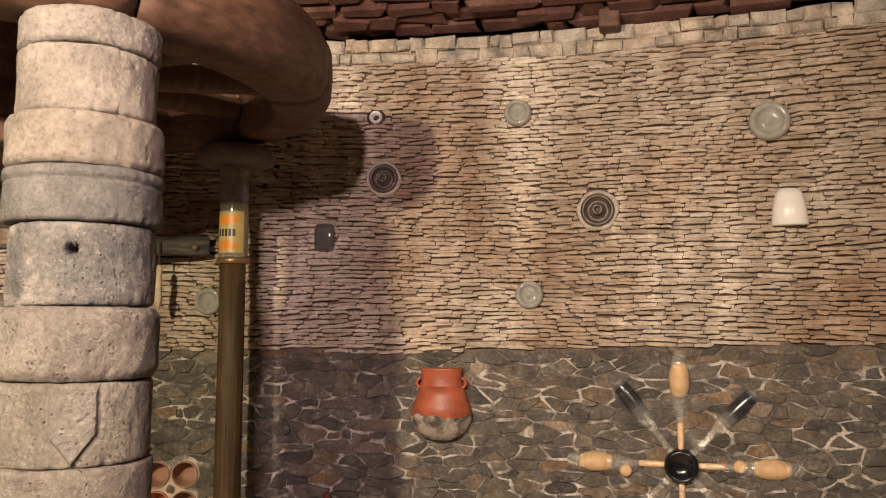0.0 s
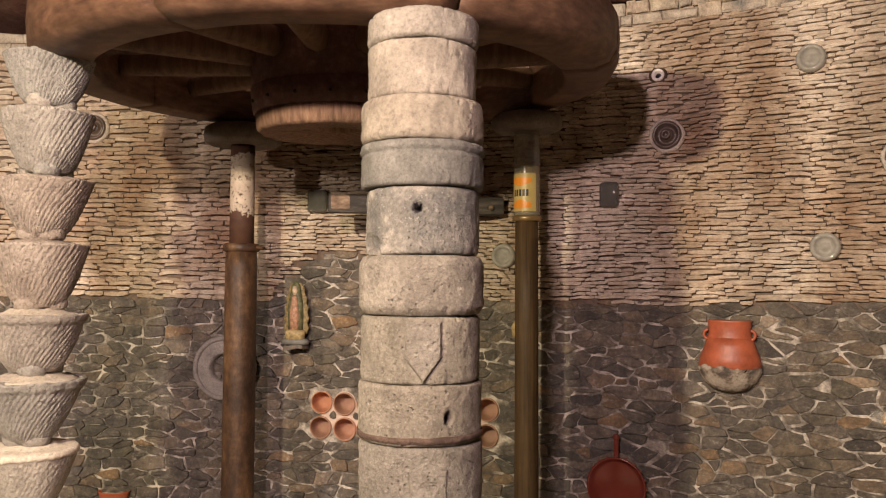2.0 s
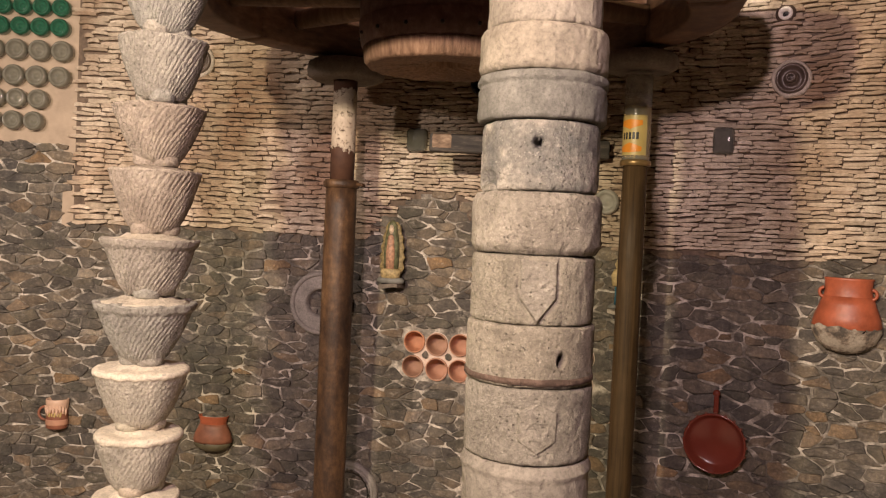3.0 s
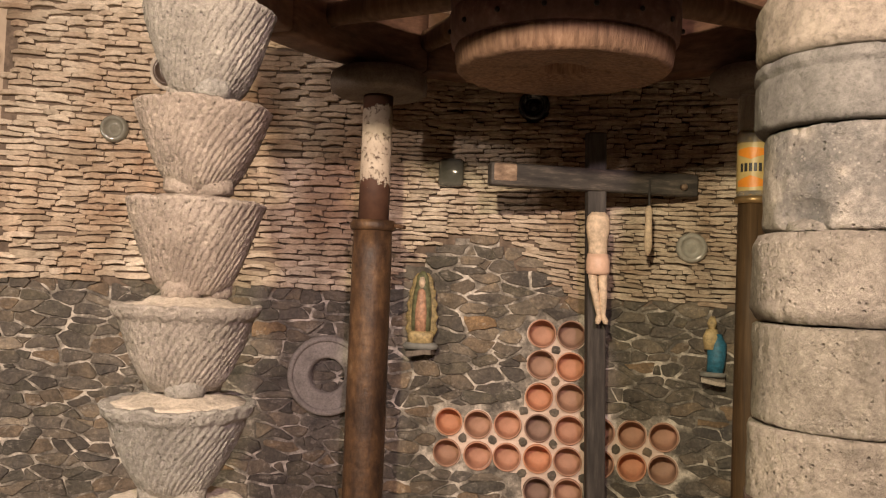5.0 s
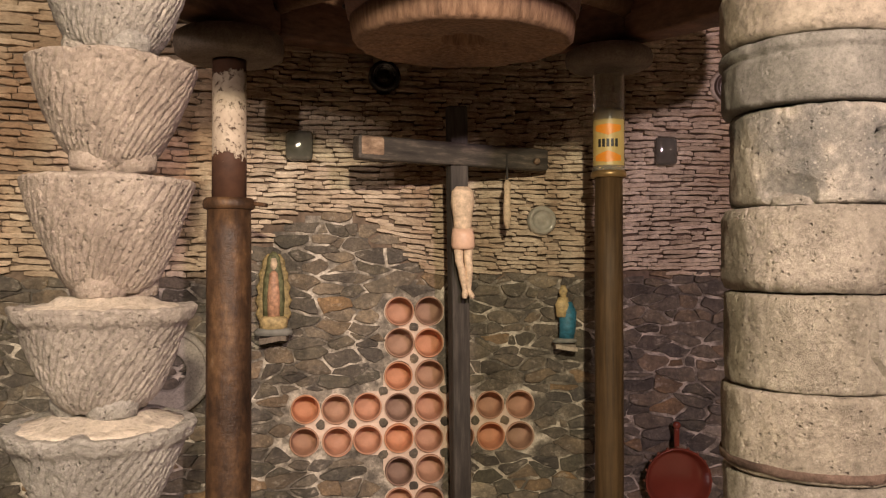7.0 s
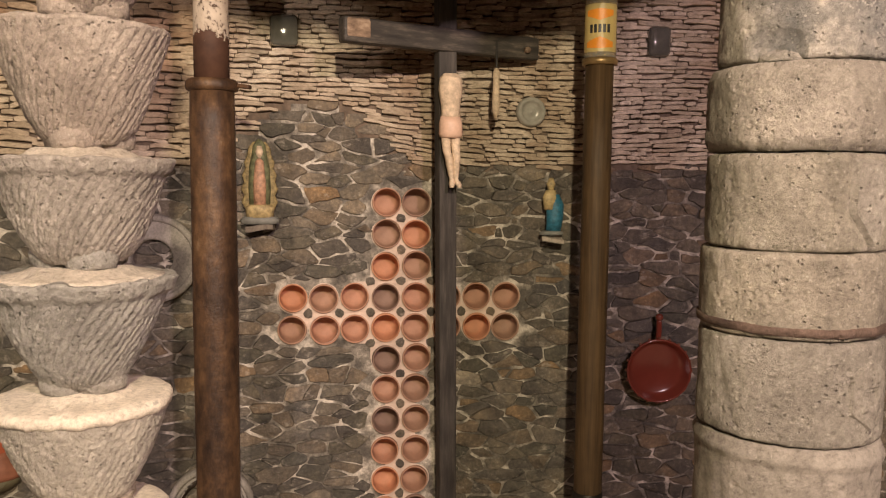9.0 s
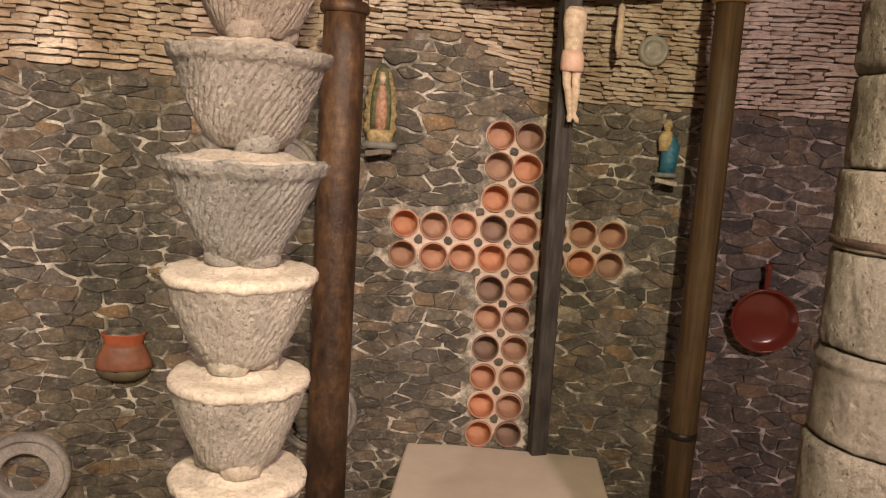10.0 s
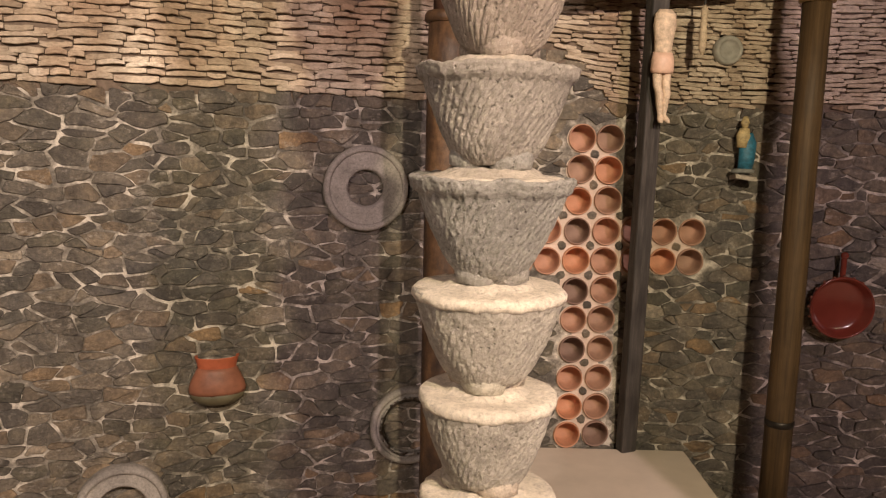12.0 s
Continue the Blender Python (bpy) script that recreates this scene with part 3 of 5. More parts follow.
def stone_mortar(z0, z1, rim, base, mat, label, lip, pitch, seed, spin, full):
    h = z1 - z0 - 0.010
    empty = thing("stone_mortar", pose(BX + 0.005 * math.sin(seed * 2.3), BY - 0.033 * (1.9 - z1), z0, 0, 0, spin), label, "stone mortar", "stacked stone mortars")
    rows = 36
    profile = [(base * 0.75, 0.006), (base * 0.95, 0.008)]
    for k in range(rows + 1):
        t = k / rows
        profile.append((base + (rim - base) * t ** 0.66, 0.012 + (h - 0.012) * t))
    profile += [(rim - 0.004, h + 0.003), (rim - 0.013, h + 0.001)]

    def wobble(a, i, r, z):
        x, y = math.cos(a), math.sin(a)
        t = z / h
        d = 0.0035 * wave(x * 2 + seed, y * 2, z * 12) + 0.0013 * wave(x * 9 + seed, y * 9, z * 60) + 0.0020 * wave(x * 22, y * 22, z * 170 + seed)
        if 0.08 < t < (0.86 if lip else 0.95):
            g = (a * 46 / (2 * math.pi) - t * pitch + 0.25 * wave(x * 3, y * 3, seed)) % 1.0
            d -= (0.0042 if full < 2 else 0.0018) * math.exp(-((g - 0.5) / 0.10) ** 2) * max(0.0, min(1.0, 1.0 + 0.9 * wave(x * 1.8, y * 1.8, z * 9 + seed) + 0.5 * wave(x * 7, y * 7, z * 40)))
        if lip and t > 0.86:
            d += 0.006 * min(1.0, (t - 0.86) / 0.03)
        zz = z + (0.004 * wave(x * 2.2 + seed, y * 2.2, 1.0) + 0.003 * wave(x * 8, y * 8, seed)) * max(0.0, min(1.0, (t - 0.6) / 0.35))
        return r + d, zz

    part("bowl", lathe_mesh("bowl", profile, mat, 340, wobble), empty)
    for k in range(3):
        a = math.radians(40 + 120 * k)
        foot = [(0.018, -0.006), (0.029, -0.004), (0.035, 0.010), (0.035, 0.030), (0.027, 0.055), (0.008, 0.080)]
        part("foot", lathe_mesh("foot", foot, mat, 20, lambda b, i, r, z: (r * (1 + 0.15 * wave(3 * math.cos(b), 3 * math.sin(b), z * 40 + seed)), z)), empty, "",
             pose((base - 0.014) * math.cos(a), (base - 0.014) * math.sin(a), 0.0) @ pose(0, 0, 0, 18 * math.sin(a), -18 * math.cos(a), 0))
    top = h + (0.0 if full == 2 else -0.004 if full == 1 else -0.009)
    edge_r = rim - (0.004 if full == 2 else 0.015)
    if full == 2:
        skirt = [(rim - 0.010, h - 0.014), (rim - 0.0005, h - 0.009), (rim + 0.0015, h - 0.004), (rim + 0.0010, h + 0.002), (rim - 0.004, h + 0.007), (rim - 0.020, h + 0.008)]
        part("plaster_rim", lathe_mesh("plaster_rim", skirt, PLASTER, 120, lambda a, i, r, z: (r + 0.003 * wave(2 * math.cos(a) + seed, 2 * math.sin(a), z * 12) + 0.002 * wave(16 * math.cos(a), 16 * math.sin(a), i), z + (0.004 * wave(11 * math.cos(a), 11 * math.sin(a), seed + 4) if i < 3 else 0.002 * wave(4 * math.cos(a), 4 * math.sin(a), seed)))), empty, "ragged cream plaster run over the rim")
    fill = [(edge_r, top - 0.004), (edge_r, top + 0.0055), (rim * 0.75, top + 0.008), (rim * 0.64, h + 0.006), (rim * 0.52, h + (0.015 if full else 0.010)), (0.02, h + 0.016)]
    part("plaster_fill", lathe_mesh("plaster_fill", fill, PLASTER if full == 2 else FILL if full else mat, 60, lambda a, i, r, z: (r * (1 + 0.04 * wave(4 * math.cos(a), 4 * math.sin(a), i + seed)), z + 0.003 * wave(5 * math.cos(a), 5 * math.sin(a), seed + i))), empty, "cream plaster filling the bowl" if full else "")
    return empty


rims = [2.126, 1.975, 1.797, 1.629, 1.447, 1.280, 1.101, 0.931, 0.765, 0.600, 0.445, 0.295, 0.150]
looks = [("grey carved stone mortar bowl under the wooden wheel", BASALT, 0.112, 0), ("grey ribbed stone mortar bowl with a chipped rim", BASALT, 0.116, 0),
         ("weathered stone mortar bowl with ribbed flank and spout", BASALT_PINK, 0.119, 0), ("pinkish stone mortar bowl with slanting grooves", BASALT_PINK, 0.119, 0),
         ("grey stone mortar bowl with a flat lip", BASALT, 0.121, 1), ("grey stone mortar bowl cut with slanting grooves", BASALT, 0.126, 1),
         ("pale stone mortar bowl filled with cream plaster", BASALT_PALE, 0.121, 0), ("small pale stone mortar bowl with short feet", BASALT_PALE, 0.111, 0),
         ("stone mortar bowl topped with cream plaster", BASALT_PALE, 0.110, 0)]
for k, z1 in enumerate(rims):
    z0 = rims[k + 1] + 0.004 if k + 1 < len(rims) else 0.0
    label, mat, rim, lip = looks[min(k, 8)]
    stone_mortar(z0, z1, rim, 0.052 + 0.005 * math.sin(k * 2.1), mat, label, lip, (5.0, 6.0, 6.5, 5.5, 7.0, 7.5, 6.0, 6.5, 6.0)[min(k, 8)], 3.1 * k, 37 * k, 0 if k < 4 else 1 if k < 6 else 2)


# ---- rusty pipe and timber pole that carry the wheel ----
PLX, PLY, PRX, PRY = -1.790, 2.415, -0.692, 2.575
pipe = thing("rusty_pipe", pose(PLX, PLY, 0), "rust-brown iron pipe with white paint peeling off its neck", "pipe")
part("lower_pipe", lathe_mesh("lower_pipe", [(0.061, 0.0), (0.061, 0.5), (0.0615, 1.0), (0.061, 1.55), (0.059, 1.648)], RUST, 40, lambda a, i, r, z: (r + 0.002 * wave(2 * math.cos(a), 2 * math.sin(a), z * 3), z)), pipe)
part("collar", lathe_mesh("collar", [(0.060, 1.640), (0.068, 1.643), (0.071, 1.652), (0.070, 1.664), (0.064, 1.672), (0.046, 1.673)], RUST, 40), pipe, "rusty flanged collar")
part("upper_pipe", lathe_mesh("upper_pipe", [(0.047, 0.0), (0.047, 0.12), (0.046, 0.25), (0.046, 0.385)], PEEL, 40), pipe, "upper pipe with peeling white paint", pose(0, 0, 1.670))
part("lug", box_mesh("lug", (0.05, 0.02, 0.012), RUST, 0.004), pipe, "", pose(0.082, 0, 1.656, 0, 8, -20))
pole = thing("timber_pole", pose(PRX, PRY, 0), "olive-brown wooden pole standing on the floor beside the wall", "pole")
part("shaft", lathe_mesh("shaft", [(0.044, 0.0), (0.0435, 0.43), (0.043, 0.9), (0.042, 1.4), (0.042, 1.748)], POLE_WOOD, 24, lambda a, i, r, z: (r + 0.0012 * wave(3 * math.cos(a), 3 * math.sin(a), z * 2), z)), pole)
part("strap", lathe_mesh("strap", [(0.043, 0.425), (0.046, 0.427), (0.046, 0.446), (0.043, 0.448)], IRON, 24), pole, "thin dark iron strap")


def stone_cap(x, y, z, r, h, label):
    ob = part("stone_disc", lathe_mesh("stone_disc", [(r * 0.3, 0), (r - 0.02, 0.002), (r - 0.004, 0.012), (r, h * 0.5), (r - 0.004, h - 0.01), (r - 0.02, h), (r * 0.3, h)], CAP_DARK, 64,
                                       lambda a, i, rr, zz: (rr + 0.003 * wave(3 * math.cos(a), 3 * math.sin(a), zz * 20 + x), zz)), None, "", pose(x, y, z))
    return tagged(ob, label, "stone disc")


stone_cap(PLX, PLY, 2.056, 0.150, 0.072, "thick dark stone disc between pipe and wheel")
stone_cap(PRX, PRY, 2.075, 0.130, 0.060, "dark stone disc resting on a glass cylinder")

lamp = thing("oil_glass", pose(PRX, PRY, 1.748), "yellowed glass cylinder with an orange printed label standing on a pole", "glass cylinder")
part("base_ring", lathe_mesh("base_ring", [(0.040, 0.0), (0.052, 0.001), (0.053, 0.012), (0.050, 0.020), (0.044, 0.022)], BRASS, 40), lamp, "tarnished brass foot ring")
part("cylinder", lathe_mesh("cylinder", [(0.0465, 0.0205), (0.047, 0.026), (0.047, 0.318), (0.046, 0.326)], CLEAR, 48, close=False), lamp, "dusty clear glass wall")
part("oil", lathe_mesh("oil", [(0.0425, 0.022), (0.0455, 0.025), (0.0455, 0.195), (0.042, 0.202)], OIL_GLASS, 40, lambda a, i, r, z: (r, z + (0.015 * wave(3 * math.cos(a), 3 * math.sin(a), 2) if i > 1 else 0))), lamp, "yellow oily residue")


def strip(name, u0, u1, low, high, mat, parent, r, label=""):
    """A patch between two curves low(u) and high(u) round a cylinder."""
    n, facing = 14, -math.pi / 2 - 0.28
    verts, faces = [], []
    for k in range(n + 1):
        u = u0 + (u1 - u0) * k / n
        for v in (low(u), high(u)):
            verts.append((r * math.cos(facing + u / r), r * math.sin(facing + u / r), v))
    for k in range(n):
        b = 2 * k
        faces.append((b, b + 2, b + 3, b + 1))
    return part(name, mesh_of(name, verts, faces, mat), parent, label)


strip("label_band", -0.060, 0.060, lambda u: 0.035, lambda u: 0.172, CREAM, lamp, 0.0476, "cream printed label")
strip("upper_chevron", -0.042, 0.042, lambda u: 0.124 + 0.35 * abs(u), lambda u: 0.158 - 0.10 * abs(u), ORANGE, lamp, 0.0481, "orange chevron")
strip("lower_chevron", -0.042, 0.042, lambda u: 0.044 + 0.10 * abs(u), lambda u: 0.078 - 0.35 * abs(u), ORANGE, lamp, 0.0481, "orange chevron")
for k in range(5):
    u = -0.026 + 0.013 * k
    strip("print_bar", u - 0.0045, u + 0.0045, lambda q: 0.089, lambda q: 0.113, INK, lamp, 0.0481, "black printed bar")


# ---- the wooden cart wheel lying on the four supports ----
wheel = thing("cart_wheel", pose(-1.163, 1.998, 2.132, 2.4, 0, 0), "large dark wooden cart wheel lying flat on four supports", "cart wheel")
felloes = 8
for k in range(felloes):
    a0, a1 = 2 * math.pi * k / felloes + 0.004, 2 * math.pi * (k + 1) / felloes - 0.004
    sec = [(0.705, 0.006), (0.715, 0.0), (0.80, -0.002), (0.845, 0.012), (0.865, 0.045), (0.868, 0.10), (0.865, 0.15), (0.845, 0.185), (0.80, 0.195), (0.715, 0.195), (0.705, 0.188)]
    verts, faces, n = [], [], 14
    for i in range(n + 1):
        a = a0 + (a1 - a0) * i / n
        for r, z in sec:
            rr = r + 0.004 * wave(3 * math.cos(a), 3 * math.sin(a), z * 8)
            verts.append((rr * math.cos(a), rr * math.sin(a), z + 0.003 * wave(4 * math.cos(a), 4 * math.sin(a), r * 6)))
    m = len(sec)
    for i in range(n):
        for j in range(m):
            b, c = i * m + j, i * m + (j + 1) % m
            faces.append((b, b + m, c + m, c))
    faces += [tuple(range(m)), tuple(range(n * m, n * m + m))[::-1]]
    part("felloe", mesh_of("felloe", verts, faces, WHEEL_WOOD), wheel)
spoke = lathe_mesh("spoke", [(0.034, 0.0), (0.040, 0.05), (0.036, 0.25), (0.030, 0.45), (0.034, 0.485)], SPOKE_WOOD, 10, lambda a, i, r, z: (r * (0.8 + 0.35 * abs(math.cos(a))), z))
for k in range(12):
    a = 2 * math.pi * (k + 0.5) / 12
    part("spoke", spoke, wheel, "", Matrix.Translation((0.23 * math.cos(a), 0.23 * math.sin(a), 0.095)) @ pose(0, 0, 0, 0, 0, math.degrees(a)) @ pose(0, 0, 0, 0, 90, 0))


def nave_wobble(a, i, r, z):
    crack = 0.006 * max(0.0, wave(14 * math.cos(a), 14 * math.sin(a), 1.0) - 0.3)
    return r + 0.003 * wave(5 * math.cos(a), 5 * math.sin(a), z * 10) - crack * (1 if i < 6 else 0), z + 0.004 * wave(6 * math.cos(a), 6 * math.sin(a), 4 + i)


nave = part("nave", lathe_mesh("nave", [(0.05, -0.090), (0.253, -0.090), (0.2535, -0.087), (0.254, -0.084), (0.256, -0.07), (0.258, -0.06), (0.259, -0.05), (0.262, -0.03), (0.268, 0.05), (0.262, 0.22), (0.235, 0.28), (0.05, 0.282)], NAVE_DARK, 120, nave_wobble), wheel, "dark wooden hub")
part("hub_end", lathe_mesh("hub_end", [(0.05, -0.100), (0.055, -0.128), (0.215, -0.138), (0.240, -0.143), (0.249, -0.134), (0.253, -0.110), (0.254, -0.088)], NAVE_WOOD, 120, nave_wobble), nave, "pale cracked wooden hub end")
part("hub_band", lathe_mesh("hub_band", [(0.252, -0.084), (0.261, -0.082), (0.266, -0.05), (0.267, -0.010), (0.258, -0.005)], NAVE_DARK, 96, lambda a, i, r, z: (r + 0.002 * wave(8 * math.cos(a), 8 * math.sin(a), i), z + 0.002 * wave(4 * math.cos(a), 4 * math.sin(a), 1))), nave, "dark iron hub band")
for k in range(16):
    a = 2 * math.pi * k / 16
    part("nail", lathe_mesh("nail", [(0.006, 0.0), (0.006, 0.004), (0.003, 0.007)], IRON, 8), nave, "", pose(0.2655 * math.cos(a), 0.2645 * math.sin(a), -0.055) @ pose(0, 0, 0, 0, 0, math.degrees(a)) @ pose(0, 0, 0, 0, 90, 0))

# ---- wooden cross with its carved figure ----
cross = thing("wooden_cross", pose(-1.147, 2.70, 0.215), "charred dark wooden cross leaning at the stone wall", "cross")
part("post", box_mesh("post", (0.060, 0.045, 1.76), POST_WOOD, 0.006, 2), cross, "", pose(0.0114, 0.030, 0.885, 5.2, -2.85, 20))
part("beam", box_mesh("beam", (0.69, 0.045, 0.070), BEAM_WOOD, 0.007, 2), cross, "", pose(0.0, -0.052, 1.612, 0, -0.5, 30))
part("beam_end", box_mesh("beam_end", (0.085, 0.047, 0.062), RAW_WOOD, 0.010, 3), cross, "pale bare wood at the beam's end", pose(-0.260, -0.202, 1.614, 0, -0.5, 30))
part("peg", lathe_mesh("peg", [(0.010, 0), (0.010, 0.012), (0.006, 0.016)], RAW_WOOD, 12), cross, "", pose(0.262, 0.072, 1.606) @ pose(0, 0, 0, 0, 0, 30) @ pose(0, 0, 0, 90, 0, 0))

figure_verts, figure_faces, figure_index = [], [], []


def ring_tube(points, mats, slot, segs=12):
    """A tube through (x, y, z, rx, ry) rings, closed at both ends, added to the figure being built."""
    first = len(figure_verts)
    for x, y, z, rx, ry in points:
        for k in range(segs):
            a = 2 * math.pi * k / segs
            figure_verts.append((x + rx * math.cos(a), y + ry * math.sin(a), z))
    for i in range(len(points) - 1):
        for k in range(segs):
            b, c = first + i * segs + k, first + i * segs + (k + 1) % segs
            figure_faces.append((b, c, c + segs, b + segs))
            figure_index.append(slot)
    last = first + (len(points) - 1) * segs
    figure_faces.append(tuple(range(first, first + segs))[::-1])
    figure_faces.append(tuple(range(last, last + segs)))
    figure_index.extend([slot, slot])


def end_figure(name, mats, m, label):
    ob = part(name, mesh_of(name, list(figure_verts), list(figure_faces), mats, list(figure_index)), None, "", m)
    figure_verts.clear(), figure_faces.clear(), figure_index.clear()
    return tagged(ob, label, "statue")


# hanging figure: torso, cloth, two legs, feet
ring_tube([(0, 0, 0.335, 0.020, 0.014), (0, -0.004, 0.320, 0.034, 0.022), (0, -0.006, 0.285, 0.037, 0.026), (0.001, -0.006, 0.245, 0.030, 0.022), (0.002, -0.005, 0.215, 0.028, 0.021), (0.002, -0.006, 0.200, 0.031, 0.024)], None, 0)
ring_tube([(0.002, -0.006, 0.207, 0.031, 0.024), (0.003, -0.008, 0.185, 0.036, 0.028), (0.004, -0.008, 0.155, 0.037, 0.029), (0.004, -0.008, 0.145, 0.034, 0.026)], None, 1)
for side in (-1, 1):
    ring_tube([(0.004 + side * 0.015, -0.008, 0.150, 0.015, 0.016), (0.006 + side * 0.014, -0.012, 0.105, 0.013, 0.014), (0.010 + side * 0.012, -0.018, 0.085, 0.0125, 0.014), (0.014 + side * 0.009, -0.010, 0.050, 0.011, 0.012), (0.018 + side * 0.006, -0.006, 0.018, 0.008, 0.009), (0.020 + side * 0.010, -0.018, 0.004, 0.010, 0.014), (0.020 + side * 0.012, -0.026, -0.006, 0.007, 0.009)], None, 2)
end_figure("carved_figure", [BONE, PINKISH, BONE], pose(-1.136, 2.650, 1.392, 5.2, 0, 8), "ivory-painted carved figure fixed to the dark wooden cross")

# figurine in a long mantle, on a grey foot
ring_tube([(0, 0, 0.0, 0.052, 0.030), (0, 0, 0.012, 0.055, 0.032), (0, 0, 0.022, 0.045, 0.028)], None, 0, 16)
ring_tube([(0, -0.004, 0.020, 0.038, 0.026), (0, -0.006, 0.05, 0.040, 0.028), (0, -0.006, 0.058, 0.028, 0.024)], None, 1, 16)
ring_tube([(0, 0.012, 0.040, 0.040, 0.010), (0, 0.012, 0.065, 0.050, 0.011), (0, 0.012, 0.085, 0.043, 0.010), (0, 0.012, 0.105, 0.051, 0.011), (0, 0.012, 0.125, 0.043, 0.010), (0, 0.012, 0.145, 0.048, 0.011), (0, 0.012, 0.165, 0.039, 0.010), (0, 0.012, 0.185, 0.042, 0.010), (0, 0.012, 0.205, 0.032, 0.009), (0, 0.012, 0.225, 0.031, 0.009), (0, 0.012, 0.245, 0.018, 0.008)], None, 5, 24)
ring_tube([(0, 0, 0.045, 0.028, 0.020), (0, 0, 0.11, 0.031, 0.022), (0, 0, 0.17, 0.028, 0.020), (0, 0, 0.205, 0.021, 0.018), (0, 0, 0.235, 0.017, 0.016), (0, 0, 0.252, 0.006, 0.006)], None, 2, 16)
ring_tube([(0, -0.014, 0.05, 0.017, 0.014), (0, -0.016, 0.12, 0.018, 0.015), (0, -0.015, 0.185, 0.012, 0.011), (0, -0.014, 0.195, 0.006, 0.006)], None, 3, 14)
ring_tube([(0, -0.012, 0.195, 0.007, 0.006), (0, -0.013, 0.215, 0.011, 0.011), (0, -0.012, 0.232, 0.007, 0.007)], None, 4, 12)
end_figure("mantled_figurine", [GREYBASE, YELLOW, GREEN, PINK, BONE, AUREOLE], wall_pose(-1.736, 1.262, 0.062), "small painted figurine in a green mantle set on the stones").scale = (1.12, 1.0, 1.05)

ring_tube([(0, 0, 0.0, 0.036, 0.024), (0.002, 0, 0.010, 0.034, 0.024), (0, 0, 0.014, 0.026, 0.020)], None, 0, 14)
ring_tube([(0.006, 0, 0.012, 0.022, 0.018), (0.010, 0, 0.05, 0.024, 0.020), (0.010, 0, 0.10, 0.026, 0.020), (0.004, 0, 0.135, 0.018, 0.016)], None, 1, 14)
ring_tube([(-0.006, -0.004, 0.085, 0.017, 0.015), (-0.006, -0.006, 0.125, 0.022, 0.017), (-0.004, -0.004, 0.150, 0.014, 0.012)], None, 2, 14)
ring_tube([(-0.004, -0.004, 0.148, 0.008, 0.008), (-0.004, -0.005, 0.170, 0.013, 0.013), (-0.003, -0.003, 0.190, 0.006, 0.006)], None, 2, 12)
end_figure("blue_figurine", [GREYBASE, BLUE, YELLOW], wall_pose(-0.782, 1.226, 0.052), "small figurine in a blue robe and cream veil").scale = (1.15, 1.0, 1.0)


def small_shelf(x, z, w, label, mat=CAP_DARK):
    ob = part("stone_bracket", box_mesh("stone_bracket", (w * 0.8, 0.08, 0.016), mat, cuts=3, rough=0.010, seed=x), None, "", wall_pose(x, z - 0.011, 0.05))
    return tagged(ob, label, "bracket")


small_shelf(-1.736, 1.260, 0.105, "small grey stone bracket under a figurine")
small_shelf(-0.780, 1.222, 0.085, "thin pale stone bracket under a blue figurine", FILL)

# ornament hanging on the beam
tassel = thing("hanging_ornament", pose(-0.985, 2.708, 1.60), "thin cream ornament hanging from the cross beam", "ornament")
part("cord", lathe_mesh("cord", [(0.0035, 0.085), (0.0035, 0.235)], POST_WOOD, 8), tassel, "dark cord")
part("body", lathe_mesh("body", [(0.004, 0.0), (0.011, 0.02), (0.013, 0.05), (0.010, 0.11), (0.012, 0.14), (0.005, 0.155)], BONE, 12, lambda a, i, r, z: (r, z)), tassel, "cream carved drop")


# ---- clay cups let into the wall ----
cup_me = lathe_mesh("cup", [(0.030, 0.085), (0.0475, 0.083), (0.0485, 0.04), (0.0478, 0.004), (0.0478, -0.006), (0.0462, -0.009), (0.0435, -0.007), (0.0425, 0.002), (0.043, 0.03), (0.041, 0.06), (0.034, 0.074), (0.010, 0.077)], CLAY, 32, close=True)
for k, (s, z) in enumerate(cups):
    rng = random.Random(k)
    x, y, zz = on_wall(s + rng.uniform(-0.003, 0.003), z + rng.uniform(-0.003, 0.003), 0.006)
    ob = part("clay_cup", cup_me, None, "", pose(x, y, zz, 0, 0, -math.degrees(s / R)) @ pose(0, 0, 0, -90 + rng.uniform(-4, 4), rng.uniform(-4, 4), 0) @ Matrix.Scale(rng.uniform(0.98, 1.035), 4))
    tagged(ob, "small terracotta cup set mouth outward in white mortar", "clay cup", "cups forming a cross on the wall")


def pebble_mesh(k):
    rng = random.Random(k)
    return lathe_mesh("pebble", [(0.0170, -0.004), (0.0155, 0.005), (0.008, 0.008)], STONE_ONE, 8, lambda a, i, r, z: (r * (1 + 0.35 * wave(1.5 * math.cos(a), 1.5 * math.sin(a), k * 3.3)), z), smooth=False)


pebbles = [pebble_mesh(k) for k in range(5)]
corners = sorted(key for key, count in touching.items() if count > 2)
for k, (s, z) in enumerate(corners):
    px, py, pz = on_wall(s, z)
    part("pebble", pebbles[k % 5], wall, "", pose(px, py, pz, 0, 0, -math.degrees(s / R)) @ pose(0, 0, 0, 90, 0, 0) @ pose(0, 0, 0, 0, 0, 70 * k))


# ---- round things and pots let into the wall ----
def round_inlay(name, x, z, profile, mat, label, category, group="", segs=48):
    """A body of revolution whose axis is square to the wall; profile of (radius, distance out of the wall)."""
    me = lathe_mesh(name, profile, mat, segs)
    ob = part(name, me, None, "", wall_pose(x, z, 0.010) @ pose(0, 0, 0, 90, 0, 0))
    return tagged(ob, label, category, group)


